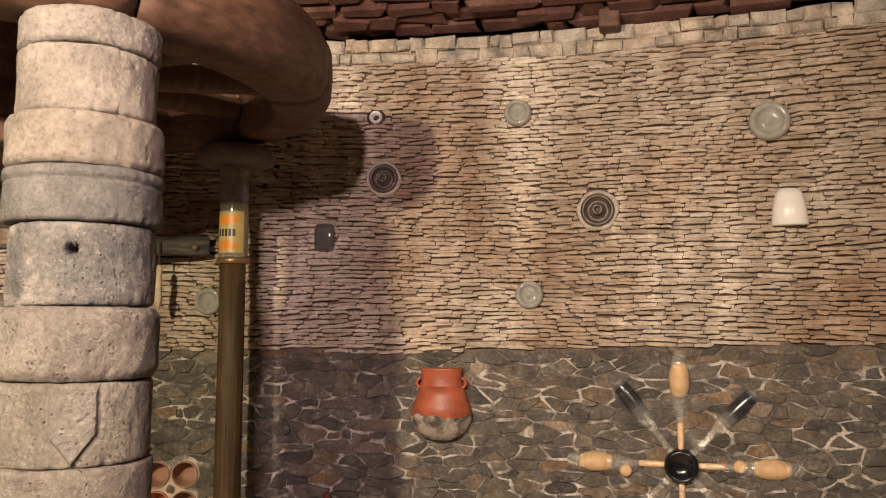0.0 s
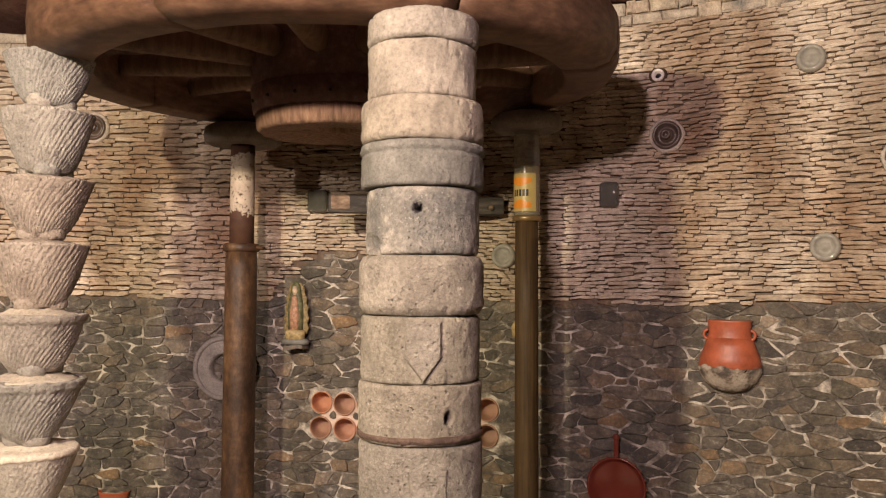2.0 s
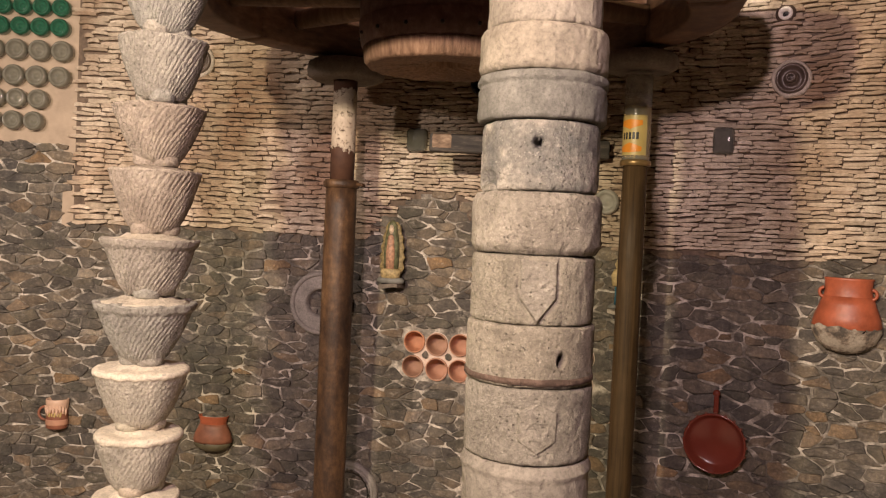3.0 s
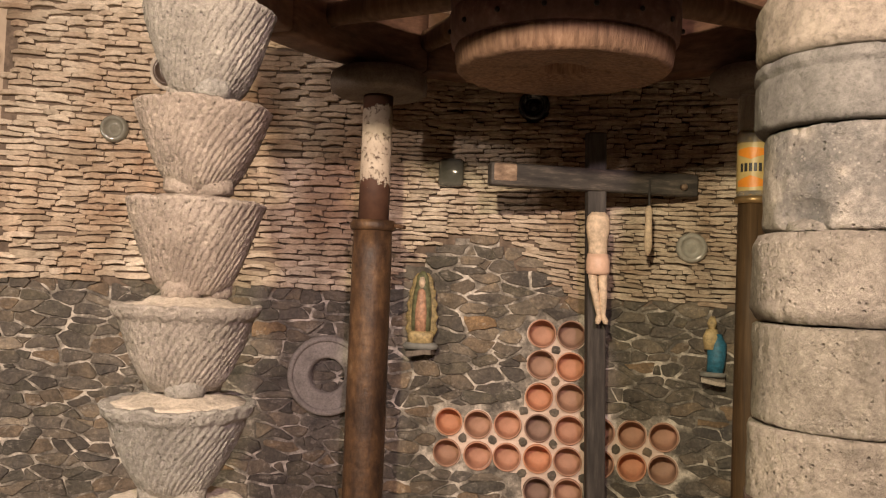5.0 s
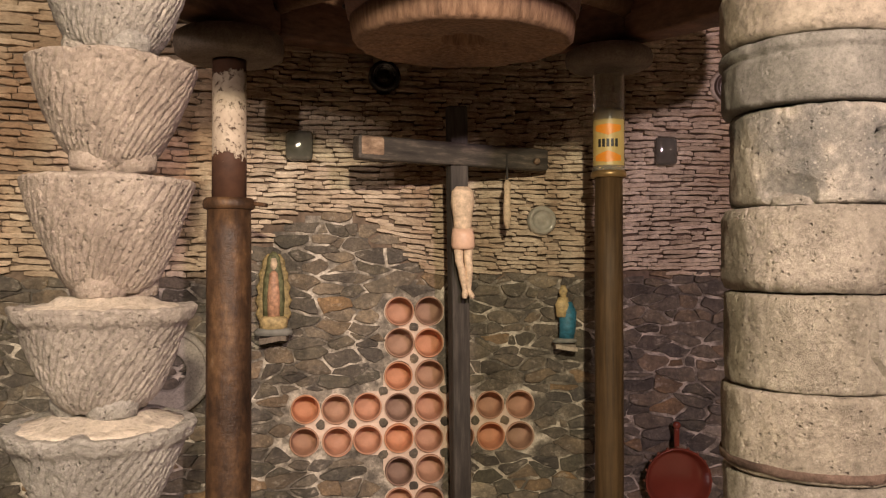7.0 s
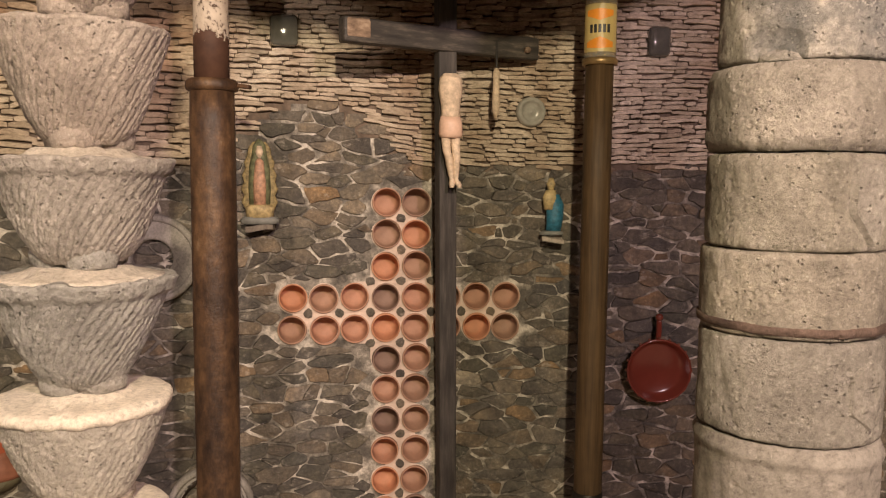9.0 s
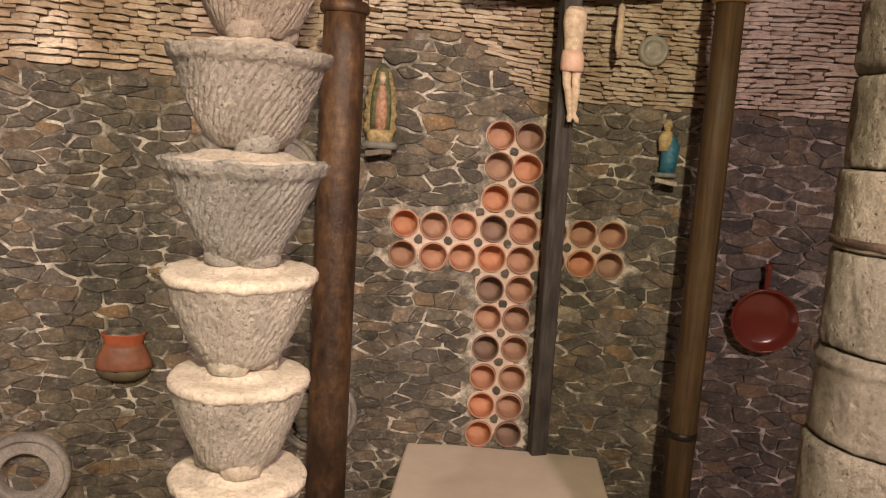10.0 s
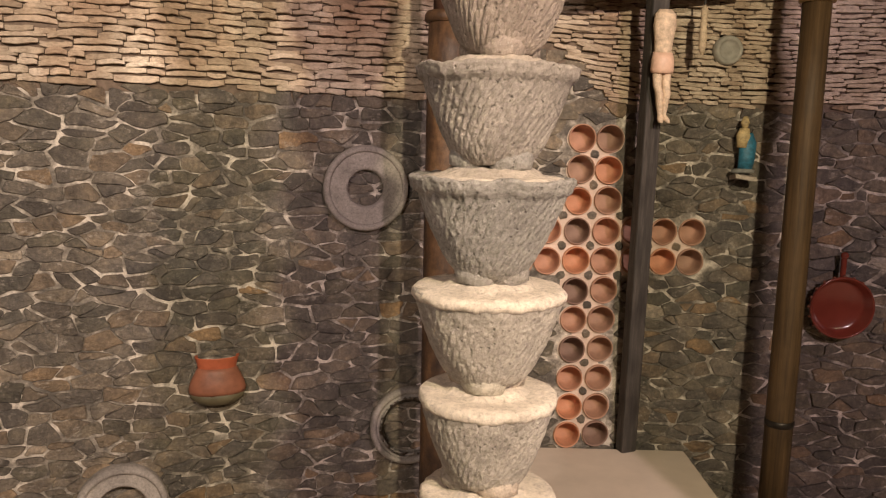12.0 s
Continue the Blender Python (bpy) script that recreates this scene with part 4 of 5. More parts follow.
def insulator(x, z, r, label):
    t = thing("insulator", wall_pose(x, z, 0.006) @ pose(0, 0, 0, 90, 0, 0), label, "insulator", "ceramic discs in the wall")
    part("disc", lathe_mesh("disc", [(r * 1.0, -0.01), (r, 0.020), (r * 0.96, 0.030), (r * 0.86, 0.034), (r * 0.76, 0.028), (r * 0.66, 0.010), (r * 0.50, 0.006), (r * 0.46, 0.026), (r * 0.36, 0.030)], INSULATOR, 48), t)
    part("hub", lathe_mesh("hub", [(r * 0.36, 0.02), (r * 0.34, 0.046), (r * 0.22, 0.050), (r * 0.17, 0.046), (r * 0.15, 0.030), (0.001, 0.030)], INSULATOR, 32), t, "raised boss with a hole")
    part("surround", lathe_mesh("surround", [(r * 1.30, 0.0), (r * 1.22, 0.023), (r * 1.04, 0.027), (r * 0.99, 0.0)], FILL, 48, lambda a, i, q, zz: (q * (1 + (0.07 * wave(2 * math.cos(a), 2 * math.sin(a), x) if i < 2 else 0.0)), zz)), t, "ring of pale mortar")
    return t


insulator(-0.216, 2.083, 0.053, "brown ringed porcelain insulator let into the slate wall")
insulator(0.548, 1.950, 0.058, "brown ringed porcelain insulator in a pale mortar ring")
insulator(-2.630, 2.195, 0.055, "dark ringed porcelain insulator let into the slates")
t = thing("pipe_mouth", wall_pose(-0.247, 2.314) @ pose(0, 0, 0, 90, 0, 0), "small white ring with a dark mouth in the slates", "pipe mouth")
part("ring", lathe_mesh("ring", [(0.024, -0.01), (0.024, 0.028), (0.020, 0.033), (0.013, 0.030), (0.011, -0.01)], WHITE, 28, close=False), t, "white ring")
part("surround", lathe_mesh("surround", [(0.036, 0.0), (0.034, 0.020), (0.024, 0.024)], INSULATOR, 28, close=False), t, "dark outer ring")
# flat black disc paints the shade inside the mouth
part("mouth", lathe_mesh("mouth", [(0.012, 0.004), (0.001, 0.004)], INK, 20), t, "black disc for the shaded hollow")


def bottle_end(x, z, r, mat, label, group="bottle ends in the slate wall"):
    return round_inlay("bottle_end", x, z, [(r, -0.01), (r, 0.018), (r * 0.93, 0.032), (r * 0.80, 0.038), (r * 0.64, 0.031), (r * 0.48, 0.014), (r * 0.28, 0.019), (r * 0.08, 0.026)], mat, label, "bottle end", group, 32)


bottle_end(0.311, 1.656, 0.050, GLASS, "round clear bottle end let into the slates")
bottle_end(0.275, 2.312, 0.050, GLASS, "round pale glass bottle end high in the slates")
bottle_end(1.096, 2.227, 0.066, GLASS, "large round clear glass bottle end in the slates")
bottle_end(-0.854, 1.633, 0.050, GLASS, "round ridged clear glass bottle end beside the cross")
bottle_end(-2.793, 1.980, 0.048, GLASS_GREY, "round dark bottle end let into the slates")
bottle_end(-1.382, 2.105, 0.054, BLACK_GLASS, "black bottle end in shade under the wheel")


def square_bottle(x, z, w, h, mat, label):
    ob = part("square_bottle_end", box_mesh("square_bottle_end", (w, 0.06, h), mat, 0.016, 4), None, "", wall_pose(x, z, 0.016))
    ob.data.polygons.foreach_set("use_smooth", [True] * len(ob.data.polygons))
    return tagged(ob, label, "bottle end", "bottle ends in the slate wall")


square_bottle(-1.657, 1.870, 0.088, 0.098, GLASS_DARK, "square grey glass bottle end in the slates")
square_bottle(-0.432, 1.867, 0.074, 0.098, GLASS_DARK, "oblong dark glass bottle end in the slates")

# bottle ends in rows, green above clear
for row, (z, x0, n, r, mat) in enumerate([(2.404, -3.205, 8, 0.040, GLASS_GREEN), (2.316, -3.208, 8, 0.041, GLASS_GREEN), (2.212, -3.197, 7, 0.047, GLASS_GREY), (2.098, -3.205, 7, 0.047, GLASS_GREY), (1.996, -3.285, 6, 0.044, GLASS_GREY), (1.898, -3.300, 6, 0.043, GLASS_GREY)]):
    for k in range(n):
        s = sx(x0) - k * r * 2.12
        x = CX + R * math.sin(s / R)
        bottle_end(x, z, r, mat, "round green bottle end set in a row" if row < 2 else "round clear bottle end set in a row", "rows of bottle ends")

# half pots
def half_pot(name, x, z, rows, label, category, depth=0.6, out=0.02, handles=()):
    """A pot with its axis upright, half sunk in the wall. rows: (material, profile)."""
    t = thing(name, wall_pose(x, z, out), label, category)
    for pname, mat, profile, plabel in rows:
        v, f = lathe(profile, 40, lambda a, i, r, zz: (r * (1 + 0.012 * wave(2 * math.cos(a), 2 * math.sin(a), zz * 20)), zz + (0.035 * wave(5 * math.cos(a), 5 * math.sin(a), 2.0) if pname == "bottom" and i == len(profile) - 1 else 0.0)), pname != "neck")
        v = [(a, b * depth, c) for a, b, c in v]
        part(pname, mesh_of(pname, v, f, mat), t, plabel)
    for hx, hz, hr in handles:
        verts, faces = [], []
        for i in range(13):
            a = math.pi * (i / 12 - 0.5)
            for j in range(8):
                b = 2 * math.pi * j / 8
                q = hr + 0.006 * math.cos(b)
                verts.append((hx + math.copysign(q * math.cos(a), hx), 0.007 * math.sin(b) - 0.012, hz + q * math.sin(a)))
        for i in range(12):
            for j in range(8):
                b, c = i * 8 + j, i * 8 + (j + 1) % 8
                faces.append((b, c, c + 8, b + 8))
        part("handle", mesh_of("handle", verts, faces, rows[0][1]), t)
    return t


half_pot("clay_pot", 0.0, 1.140, [("body", CLAY_RED, [(0.108, 0.075), (0.124, 0.095), (0.116, 0.125), (0.100, 0.165), (0.088, 0.195)], ""), ("neck", CLAY_RED, [(0.088, 0.193), (0.082, 0.215), (0.085, 0.250), (0.088, 0.256), (0.080, 0.258), (0.076, 0.24)], "flaring orange neck"), ("bottom", WORN, [(0.02, 0.0), (0.07, 0.012), (0.105, 0.040), (0.1235, 0.075), (0.1250, 0.094)], "grey weathered bottom")],
         "orange clay pot half sunk in the rubble wall", "pot", 0.62, 0.02, [(-0.083, 0.205, 0.016), (0.083, 0.205, 0.016)]).scale = (0.88, 0.95, 1.0)
half_pot("clay_jug", -2.512, 0.458, [("body", CLAY_BROWN, [(0.078, 0.040), (0.080, 0.052), (0.074, 0.075), (0.060, 0.105), (0.053, 0.118)], "glazed brown belly"), ("neck", CLAY_RED, [(0.053, 0.116), (0.055, 0.130), (0.060, 0.148), (0.062, 0.152), (0.056, 0.150), (0.050, 0.13)], "orange unglazed neck"), ("mortar_plug", MORTAR, [(0.050, 0.132), (0.049, 0.145), (0.030, 0.149), (0.01, 0.150)], "pale mortar filling the mouth"), ("bottom", CLAY_SOOT, [(0.02, 0.0), (0.052, 0.006), (0.072, 0.022), (0.078, 0.041)], "sooty bottom")],
         "brown glazed clay jug half sunk in the wall", "jug", 0.65, 0.02).scale = (1.12, 1.0, 1.06)
mug = half_pot("clay_mug", -3.172, 0.522, [("body", CLAY_BROWN, [(0.040, 0.0), (0.047, 0.006), (0.047, 0.05), (0.046, 0.105)], ""), ("neck", PINKISH, [(0.0475, 0.090), (0.049, 0.112), (0.050, 0.132), (0.046, 0.135), (0.042, 0.12)], "cream dripped rim glaze"), ("foot_band", CLAY, [(0.0475, 0.018), (0.0485, 0.022), (0.0485, 0.040), (0.0475, 0.044)], "tan band")],
               "brown souvenir clay mug with a cream drip rim", "mug", 0.8, 0.025, [(-0.046, 0.07, 0.030)])
for k in range(6):
    a = -math.pi / 2 + (k - 2.5) * 0.26
    part("lettering_bar", box_mesh("lettering_bar", (0.008, 0.002, 0.022 if k % 2 else 0.015), CREAM, 0.0006), mug, "cream painted scribble", pose(0.0476 * math.cos(a), 0.8 * 0.0478 * math.sin(a), 0.068, 0, 12, math.degrees(a) + 90))
for k in range(9):
    a = -math.pi / 2 + (k - 4) * 0.3
    part("glaze_drip", lathe_mesh("glaze_drip", [(0.002, -0.016), (0.005, -0.010), (0.006, 0.0), (0.006, 0.014)], PINKISH, 8), mug, "", pose(0.0475 * math.cos(a), 0.8 * 0.0475 * math.sin(a), 0.092 - 0.006 * (k % 3)))
half_pot("porcelain_shade", 1.144, 1.876, [("shade", WHITE, [(0.054, 0.0), (0.058, 0.004), (0.052, 0.06), (0.044, 0.10), (0.034, 0.120), (0.012, 0.124)], "")], "white porcelain shade half sunk in the slates", "shade", 0.7, 0.02)

# frying pan, plates and rings
pan = thing("clay_pan", wall_pose(-0.402, 0.768, 0.014) @ pose(0, 0, 0, 90, 0, 0) @ Matrix.Diagonal((0.93, 0.93, 1, 1)), "glazed dark red clay pan hung flat on the stone wall", "pan")
part("dish", lathe_mesh("dish", [(0.090, 0.0), (0.110, 0.020), (0.118, 0.052), (0.116, 0.058), (0.110, 0.054), (0.100, 0.024), (0.085, 0.016), (0.01, 0.015)], GLAZE, 64), pan)
part("handle", box_mesh("handle", (0.020, 0.075, 0.016), GLAZE, 0.007, 3), pan, "short stub handle", pose(-0.002, 0.150, 0.035))
part("handle_knob", lathe_mesh("handle_knob", [(0.005, -0.008), (0.013, -0.006), (0.014, 0.005), (0.007, 0.010)], GLAZE, 20), pan, "", pose(-0.002, 0.195, 0.036))
for k in range(20):
    a = 2 * math.pi * k / 20
    part("rim_bead", lathe_mesh("rim_bead", [(0.002, -0.005), (0.0065, 0.0), (0.002, 0.006)], CLAY_BROWN, 8), pan, "", pose(0.1175 * math.cos(a), 0.1175 * math.sin(a), 0.045))


def stone_ring(x, z, r, hole, label, tall=0.034):
    t = thing("stone_ring", wall_pose(x, z, 0.004) @ pose(0, 0, 0, 90, 0, 0), label, "stone ring", "round stone rings in the wall")

    def uneven(a, i, q, zz):
        return q * (1 + 0.008 * wave(3 * math.cos(a), 3 * math.sin(a), x)), zz + 0.0015 * wave(6 * math.cos(a), 6 * math.sin(a), i)

    part("rim", lathe_mesh("rim", [(r * 0.98, 0.0), (r, tall * 0.6), (r * 0.97, tall), (r * 0.88, tall * 1.1), (r * 0.84, tall * 0.85), (r * 0.83, 0.0)], GREYSTONE, 64, uneven, close=False), t)
    part("inner_face", lathe_mesh("inner_face", [(r * 0.835, tall * 0.80), (r * 0.66, tall * 0.75), (hole + 0.012, tall * 0.95), (hole + 0.004, tall * 0.85), (hole, 0.0)], GREYSTONE, 64, uneven, close=False), t)
    return t


stone_ring(-2.055, 1.152, 0.140, 0.058, "grey carved stone ring with rubble showing in its hole")
stone_ring(-1.900, 0.335, 0.138, 0.095, "grey stone ring low on the rubble wall")
stone_ring(-2.789, 0.155, 0.138, 0.070, "pale grey stone ring low on the wall", 0.05)

# ---- star of bottles round a black bottle end ----
SX, SZ = 0.800, 1.087
round_inlay("bottle_end", SX, SZ, [(0.055, -0.01), (0.055, 0.030), (0.050, 0.042), (0.042, 0.042), (0.036, 0.030), (0.01, 0.026)], BLACK_GLASS, "black bottle end at the middle of a bottle star", "bottle end", "bottle star")


def star_bottle(angle, dark, SX=SX, SZ=SZ):
    t = thing("bottle", wall_pose(SX, SZ, 0.012) @ pose(0, 0, 0, 0, 90 - angle, 0), "dark glass bottle sunk lengthwise in the wall" if dark else "clear bottle with a straw-coloured label sunk in the wall", "bottle", "bottle star")
    glass = BLACK_GLASS if dark else GLASS
    neck = part("neck", lathe_mesh("neck", [(0.010, 0.065), (0.011, 0.10), (0.011, 0.16), (0.018, 0.20)], CLEAR, 16, close=False), t, "clear glass neck")
    body = part("body", lathe_mesh("body", [(0.018, 0.20), (0.025, 0.23), (0.027, 0.26), (0.027, 0.37), (0.022, 0.41), (0.010, 0.425)], CLEAR, 24, close=False), t, "clear glass body")
    neck.visible_shadow = body.visible_shadow = False
    if dark:
        ribs = [(0.010, 0.262)] + [((0.0225 if q % 2 else 0.0255) * (1 - 0.25 * abs(q / 14 - 1) ** 3), 0.268 + 0.0044 * q) for q in range(29)] + [(0.010, 0.396)]
        part("wrapping", lathe_mesh("contents", [(r + 0.004, 0.262 + (z - 0.262) * 1.12) for r, z in ribs], glass, 24), t, "ribbed glossy black glass")
    else:
        wrap = [(0.012, 0.250)] + [((0.0330 if q % 2 else 0.0342) * (1 - 0.42 * abs(q / 9 - 1) ** 3), 0.256 + 0.0066 * q) for q in range(19)] + [(0.012, 0.381)]
        part("wrapping", lathe_mesh("contents", wrap, STRAW, 24), t, "straw-coloured ringed wrapping")
    part("cap", lathe_mesh("cap", [(0.009, 0.052), (0.010, 0.056), (0.009, 0.150), (0.006, 0.155)] if not dark else [(0.013, 0.052), (0.014, 0.056), (0.014, 0.075), (0.011, 0.08)], STRAW if not dark else GLASS, 14), t)
    t.scale = (1, 1, 0.80 if dark else 0.89)
    return t


for k in range(8):
    star_bottle(45 * k + (0, 1, 0, -8, 0, 2, 0, -4)[k], k % 2 == 1)
for k in range(8):
    star_bottle(45 * k + (0, 1, 0, -8, 0, 2, 0, -4)[k], k % 2 == 1, -3.86, 0.88)
round_inlay("bottle_end", -3.86, 0.88, [(0.055, -0.01), (0.055, 0.030), (0.050, 0.042), (0.042, 0.042), (0.036, 0.030), (0.01, 0.026)], BLACK_GLASS, "black bottle end at the middle of a bottle star", "bottle end", "bottle star")
for dx, dz in ((-0.175, -0.025), (0.175, 0.005)):
    t = part("cork_disc", lathe_mesh("cork_disc", [(0.020, 0.0), (0.021, 0.020), (0.016, 0.026), (0.005, 0.027)], STRAW, 20), None, "", wall_pose(SX + dx, SZ + dz) @ pose(0, 0, 0, 90, 0, 0))
    tagged(t, "small tan disc beside the bottle star", "disc", "bottle star")

# dark bracket under the ceiling
t = part("bracket", box_mesh("bracket", (0.075, 0.10, 0.075), WHEEL_WOOD, 0.01, 2), None, "", wall_pose(0.60, 2.62, 0.05))
tagged(t, "dark wooden bracket under the ceiling stones", "bracket")


# ---- stones, slates and cap blocks of the wall ----
def clip(poly, px, py, nx, ny):
    """Keep the part of a polygon where (p - (px, py)) . n <= 0."""
    out = []
    for k in range(len(poly)):
        ax, ay = poly[k]
        bx, by = poly[(k + 1) % len(poly)]
        da, db = (ax - px) * nx + (ay - py) * ny, (bx - px) * nx + (by - py) * ny
        if da <= 0:
            out.append((ax, ay))
        if (da < 0 < db) or (db < 0 < da):
            t = da / (da - db)
            out.append((ax + t * (bx - ax), ay + t * (by - ay)))
    return out


def rubble_cells():
    """Uneven, tightly laid stone outlines in (s, z), from shifted rows of seeds."""
    rng = random.Random(11)
    squash = 0.45
    seeds = []
    z = 0.02
    while z < 1.95:
        h = rng.uniform(0.034, 0.049)
        s = S0 + rng.uniform(0, 0.1)
        while s < S1:
            w = rng.choice((0.035, 0.05, 0.06, 0.075, 0.09, 0.11, 0.145))
            zz = z + rng.uniform(-0.015, 0.015)
            if not any(abs(s - cs) < half_s + 0.006 and abs(zz - cz) < half_z + 0.006 for cs, cz in cups):
                seeds.append((s, zz, rng.uniform(-0.00022, 0.00030)))
            s += w
        z += h
    for cs, cz in cups:
        seeds.append((cs, cz, None))
        for q in range(8):
            seeds.append((cs + 0.036 * math.cos(q * math.pi / 4), cz + 0.036 * math.sin(q * math.pi / 4), None))
    grid = {}
    for k, (s, z, w) in enumerate(seeds):
        grid.setdefault((int(s // 0.15), int(z // 0.15)), []).append(k)
    cells = []
    for k, (s, z, w) in enumerate(seeds):
        if w is None or z > border(s):
            continue
        poly = [(-0.16, -0.08), (0.16, -0.08), (0.16, 0.08), (-0.16, 0.08)]
        gi, gj = int(s // 0.15), int(z // 0.15)
        near = [m for a in (-2, -1, 0, 1, 2) for b in (-1, 0, 1) for m in grid.get((gi + a, gj + b), ()) if m != k]
        near.sort(key=lambda m: ((seeds[m][0] - s) * squash) ** 2 + (seeds[m][1] - z) ** 2)
        for m in near[:26]:
            dx, dy = seeds[m][0] - s, seeds[m][1] - z
            nx, ny = dx * squash * squash, dy
            q = math.hypot(nx, ny)
            other = seeds[m][2]
            shift = ((w - other) / (2 * q)) if other is not None else 0.0
            nx, ny = nx / q, ny / q
            joint = 0.0007 + 0.0050 * abs(math.sin(12.9898 * (k + m) + 4.1 * abs(k - m))) ** 3
            away = shift - joint
            turn = 0.16 * math.sin(7.13 * (k + m))
            c, d = math.cos(turn), math.sin(turn)
            tx, ty = nx * c - ny * d, nx * d + ny * c
            poly = clip(poly, dx / 2 + nx * away, dy / 2 + ny * away, tx, ty)
            if len(poly) < 3:
                break
        if len(poly) < 3:
            continue
        area = 0.5 * abs(sum(poly[i][0] * poly[(i + 1) % len(poly)][1] - poly[(i + 1) % len(poly)][0] * poly[i][1] for i in range(len(poly))))
        if area < 0.0004:
            continue
        cells.append((s, z, poly))
    return cells


def stone_shape(poly, rng, s0, z0):
    """Angular, flat-faced stone with a ragged outline: verts in (s, z, out) about its seed, and faces."""
    soft = []
    for k in range(len(poly)):
        (ax, ay), (bx, by) = poly[k], poly[(k + 1) % len(poly)]
        l = math.hypot(bx - ax, by - ay)
        if l < 0.004:
            continue
        c = min(0.30, rng.uniform(0.001, 0.006) / l)
        soft.append((ax + c * (bx - ax), ay + c * (by - ay)))
        steps = int(l / 0.026)
        for q in range(steps):
            t = (q + 1) / (steps + 1) + rng.uniform(-0.08, 0.08)
            soft.append((ax + t * (bx - ax), ay + t * (by - ay)))
        if l > 0.015:
            soft.append((bx - c * (bx - ax), by - c * (by - ay)))
    n = len(soft)
    soft = [(x + 0.010 * wave((s0 + x) * 17, (z0 + y) * 17, 3.0) + 0.0045 * wave((s0 + x) * 60, (z0 + y) * 60, 1.0), y + 0.009 * wave((s0 + x) * 17, (z0 + y) * 17, 9.0) + 0.0045 * wave((s0 + x) * 60, (z0 + y) * 60, 6.0)) for x, y in soft]
    mx, my = sum(p[0] for p in soft) / n, sum(p[1] for p in soft) / n
    high = rng.uniform(0.003, 0.011)
    tx, ty = rng.uniform(-0.10, 0.10), rng.uniform(-0.14, 0.14)
    verts = [(x, y, -0.002) for x, y in soft]
    verts += [(x, y, max(0.001, high * 0.7 + tx * (x - mx) * 0.8 + ty * (y - my) * 0.8)) for x, y in soft]
    verts += [(mx + 0.94 * (x - mx), my + 0.90 * (y - my), max(0.002, high + tx * (x - mx) + ty * (y - my) + rng.uniform(-0.0012, 0.0012))) for x, y in soft]
    faces = []
    for b in (0, n):
        for k in range(n):
            l = (k + 1) % n
            faces.append((b + k, b + l, b + n + l, b + n + k))
    verts.append((mx, my, high + rng.uniform(-0.0015, 0.003)))
    faces += [(2 * n + k, 2 * n + (k + 1) % n, 3 * n) for k in range(n)]
    return verts, faces


def slate_shape(l, h, rng, lean=0.0, arch=0.004):
    """A thin, bowed slate seen edge on, about its middle: (s, z, out)."""
    verts, faces, n = [], [], 6
    bow, tip, deep = rng.uniform(-0.6, 1.0) * arch, lean + rng.uniform(-0.06, 0.06), rng.uniform(0.013, 0.027)
    for k in range(n):
        t = k / (n - 1) * 2 - 1
        s = t * l / 2
        mid = bow * (1 - t * t) + tip * s + rng.uniform(-0.0012, 0.0012)
        hh = h * (0.55 - 0.15 * abs(t) ** 5) * rng.uniform(0.84, 1.08)
        d = deep - 0.004 * abs(t) ** 4 + rng.uniform(-0.0015, 0.0015)
        for z, o in ((-hh, -0.002), (-hh, d - 0.0020), (-hh * 0.80, d), (hh * 0.88, d - 0.0010), (hh, -0.002)):
            verts.append((s, mid + z, o))
    for k in range(n - 1):
        for j in range(4):
            b = k * 5 + j
            faces.append((b, b + 5, b + 6, b + 1))
    faces += [(0, 1, 2, 3, 4), tuple(range((n - 1) * 5, n * 5))[::-1]]
    return verts, faces


def block_shape(l, h, rng):
    d, c = rng.uniform(0.020, 0.029), 0.007
    verts = []
    for q, o in ((1.0, -0.002), (1.0, d - c), (0.0, d)):
        for x, y in ((-1, -1), (1, -1), (1, 1), (-1, 1)):
            k = 0 if q else c
            verts.append((x * (l / 2 - k) + rng.uniform(-0.005, 0.005), y * (h / 2 - k) + rng.uniform(-0.005, 0.005), o + (rng.uniform(-0.006, 0.006) if o > 0 else 0)))
    faces = []
    for b in (0, 4):
        for k in range(4):
            l2 = (k + 1) % 4
            faces.append((b + k, b + l2, b + 4 + l2, b + 4 + k))
    faces.append((8, 9, 10, 11))
    return verts, faces


def lay(name, pieces, one, many, s_from, s_to, limit=300, label=""):
    """Pieces between s_from and s_to become parts of the wall, the others one joined part."""
    verts, faces, made = [], [], 0
    for s, z, (pv, pf) in pieces:
        if s_from < s < s_to and made < limit:
            made += 1
            a = s / R
            me = mesh_of(name, [(x, -o, y) for x, y, o in pv], pf, one, smooth=False)
            px, py, pz = on_wall(s, z)
            part(name, me, wall, "", pose(px, py, pz, 0, 0, -math.degrees(a)))
        else:
            b = len(verts)
            verts += [on_wall(s + x, z + y, o) for x, y, o in pv]
            faces += [tuple(b + i for i in f) for f in pf]
    ob = part(name + "_field", mesh_of(name + "_field", verts, faces, many, smooth=False), wall, label)
    ob["kind"] = "stuff"


rng = random.Random(21)
stones = [(s, z, stone_shape(poly, rng, s, z)) for s, z, poly in rubble_cells()]
lay("stone", stones, STONE_ONE, STONE_MANY, sx(-1.85), sx(-0.62), 300, "dark rubble stones in pale mortar")

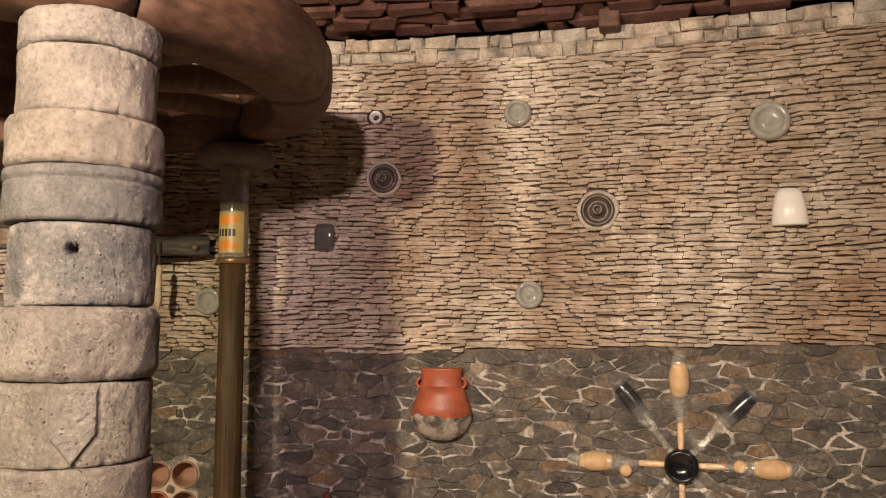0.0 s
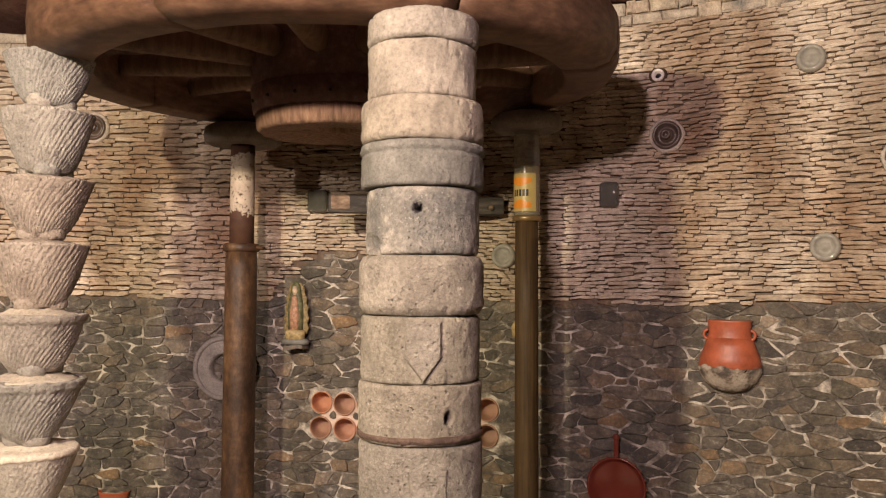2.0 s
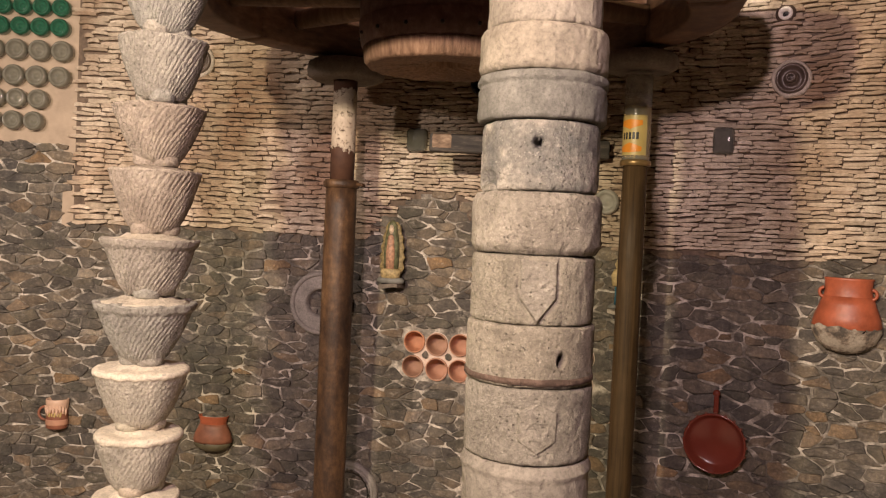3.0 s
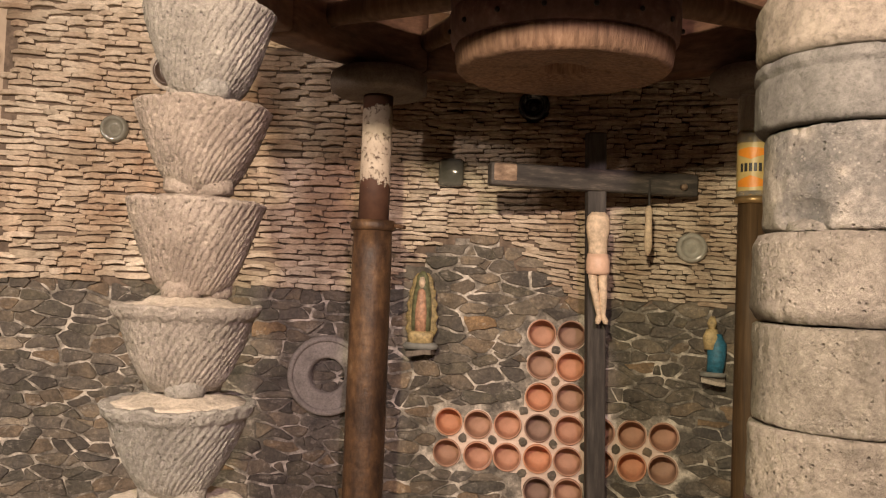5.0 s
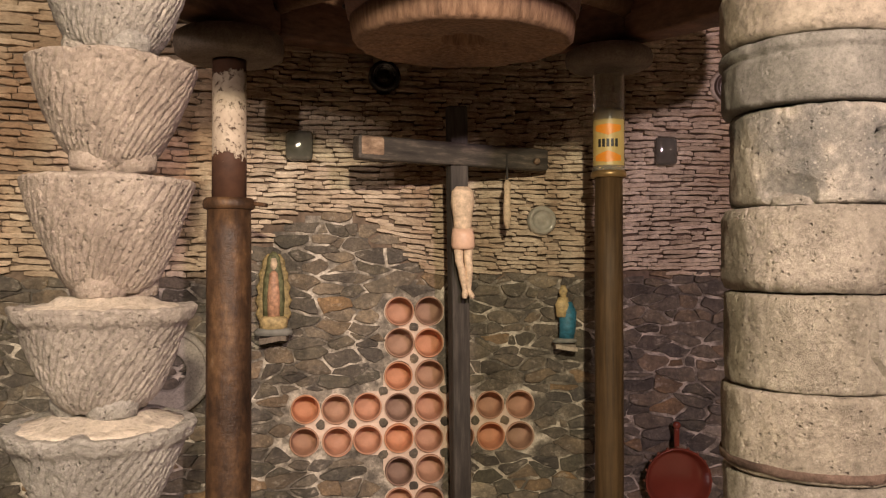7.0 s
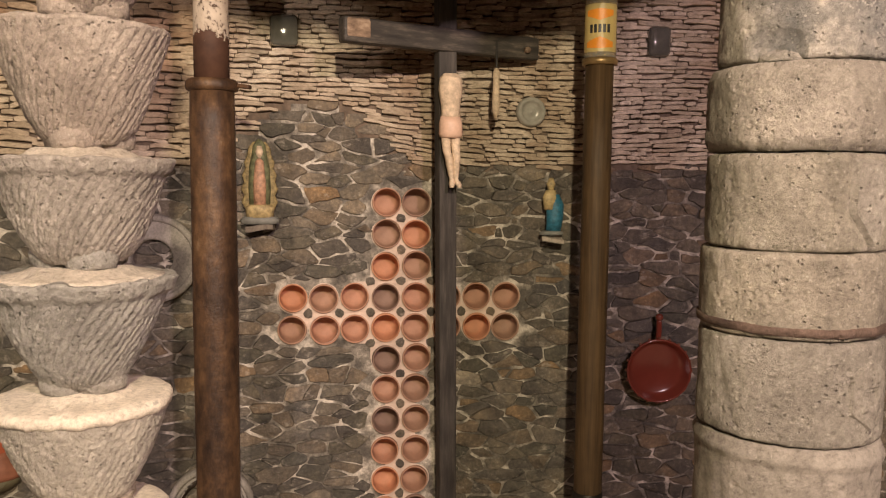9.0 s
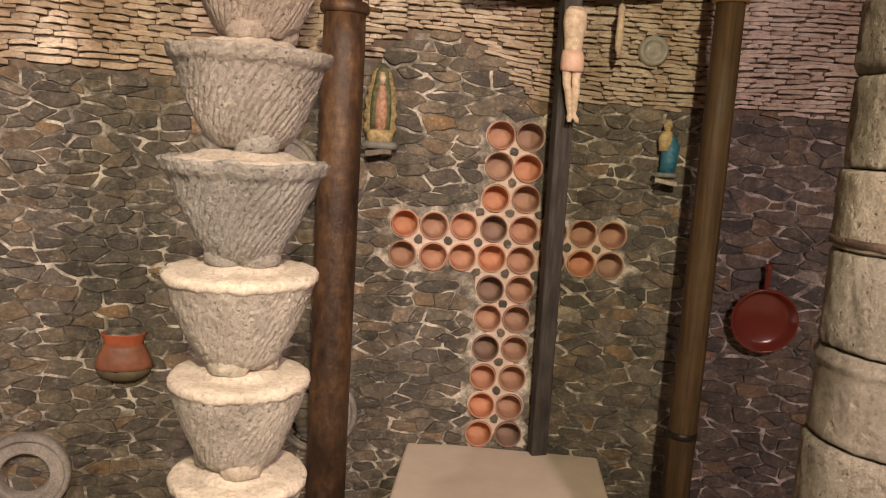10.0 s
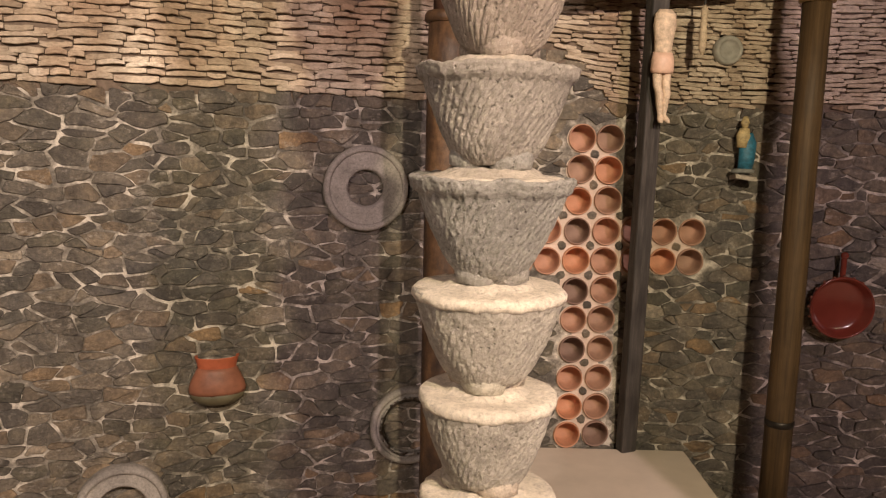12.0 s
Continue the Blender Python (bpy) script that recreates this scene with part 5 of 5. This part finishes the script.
rng = random.Random(22)
INLAYS = [(-0.220, 2.087, 0.06, 0.06), (0.548, 1.962, 0.065, 0.065), (-2.630, 2.195, 0.05, 0.05), (-1.657, 1.870, 0.040, 0.046), (-0.432, 1.867, 0.034, 0.046), (0.311, 1.656, 0.045, 0.045),
          (0.275, 2.312, 0.045, 0.045), (1.096, 2.227, 0.06, 0.06), (-0.854, 1.633, 0.045, 0.045), (-2.793, 1.980, 0.043, 0.043), (-1.382, 2.105, 0.048, 0.048), (-0.247, 2.314, 0.03, 0.03)]
slates = []
THICK = sx(-1.93)


def lay_courses(s_from, s_to, thin, thick, lengths, bow):
    """Courses of slates between s_from and s_to, running a little up and down."""
    z = 1.40
    while z < TOP + 0.03:
        h = rng.uniform(thin, thick)
        s = s_from - rng.uniform(0.0, 0.05)
        while s < s_to:
            l = rng.choice(lengths) * rng.uniform(0.85, 1.15)
            mid = s + l / 2
            zz = z + 0.016 * wave(mid * 1.7, z * 1.6, 5.0) + 0.004 * wave(mid * 7, z * 6, 2.0) + rng.uniform(-0.0016, 0.0016)
            lean = 0.07 * wave(mid * 2.4, z * 2.4, 8.0) + 0.03 * wave(mid * 9, z * 9, 4.0)
            d = mid - sx(-1.35)
            if abs(d) < 0.28 and zz < 1.78:
                lean -= 0.24 * (1 - abs(d) / 0.28) * (1.78 - zz) / 0.3
            runs = [(s, s + l)]
            for ix, iz, iw, ih in INLAYS:
                if abs(zz - iz) < ih:
                    chord = iw * math.sqrt(1 - ((zz - iz) / ih) ** 2)
                    lo, hi = sx(ix) - chord, sx(ix) + chord
                    if hi > s and lo < s + l:
                        runs = [r for a, b in runs for r in ((a, min(b, lo)), (max(a, hi), b)) if r[1] - r[0] > 0.012]
            hide = mid < sx(-3.13) and zz < 2.46
            if border(mid) - 0.004 < zz < TOP + 0.004 and not hide:
                for a, b in runs:
                    slates.append(((a + b) / 2, zz, slate_shape(b - a - 0.0025, h * rng.uniform(0.74, 0.96), rng, lean, bow)))
            s += l
        z += h


lay_courses(THICK, S1, 0.0128, 0.0170, (0.04, 0.055, 0.07, 0.085, 0.10, 0.12), 0.004)
lay_courses(S0, THICK, 0.0175, 0.0230, (0.05, 0.065, 0.08, 0.10, 0.12), 0.007)
lay("slate", slates, SLATE_ONE, SLATE_MANY, sx(-1.60), sx(-0.80), 300, "thin tan slates laid on edge")

rng = random.Random(23)
blocks = []
for z, h in ((TOP + 0.024, 0.046), (TOP + 0.072, 0.048)):
    s = S0
    while s < S1:
        l = rng.uniform(0.035, 0.13)
        blocks.append((s + l / 2, z + 0.006 * wave(s * 3, z), block_shape(l - 0.003, h * rng.uniform(0.8, 1.06), rng)))
        s += l
lay("cap_block", blocks, CAPSTONE, CAPSTONE, sx(-0.4), sx(1.6), 80, "pale cap blocks under the ceiling")
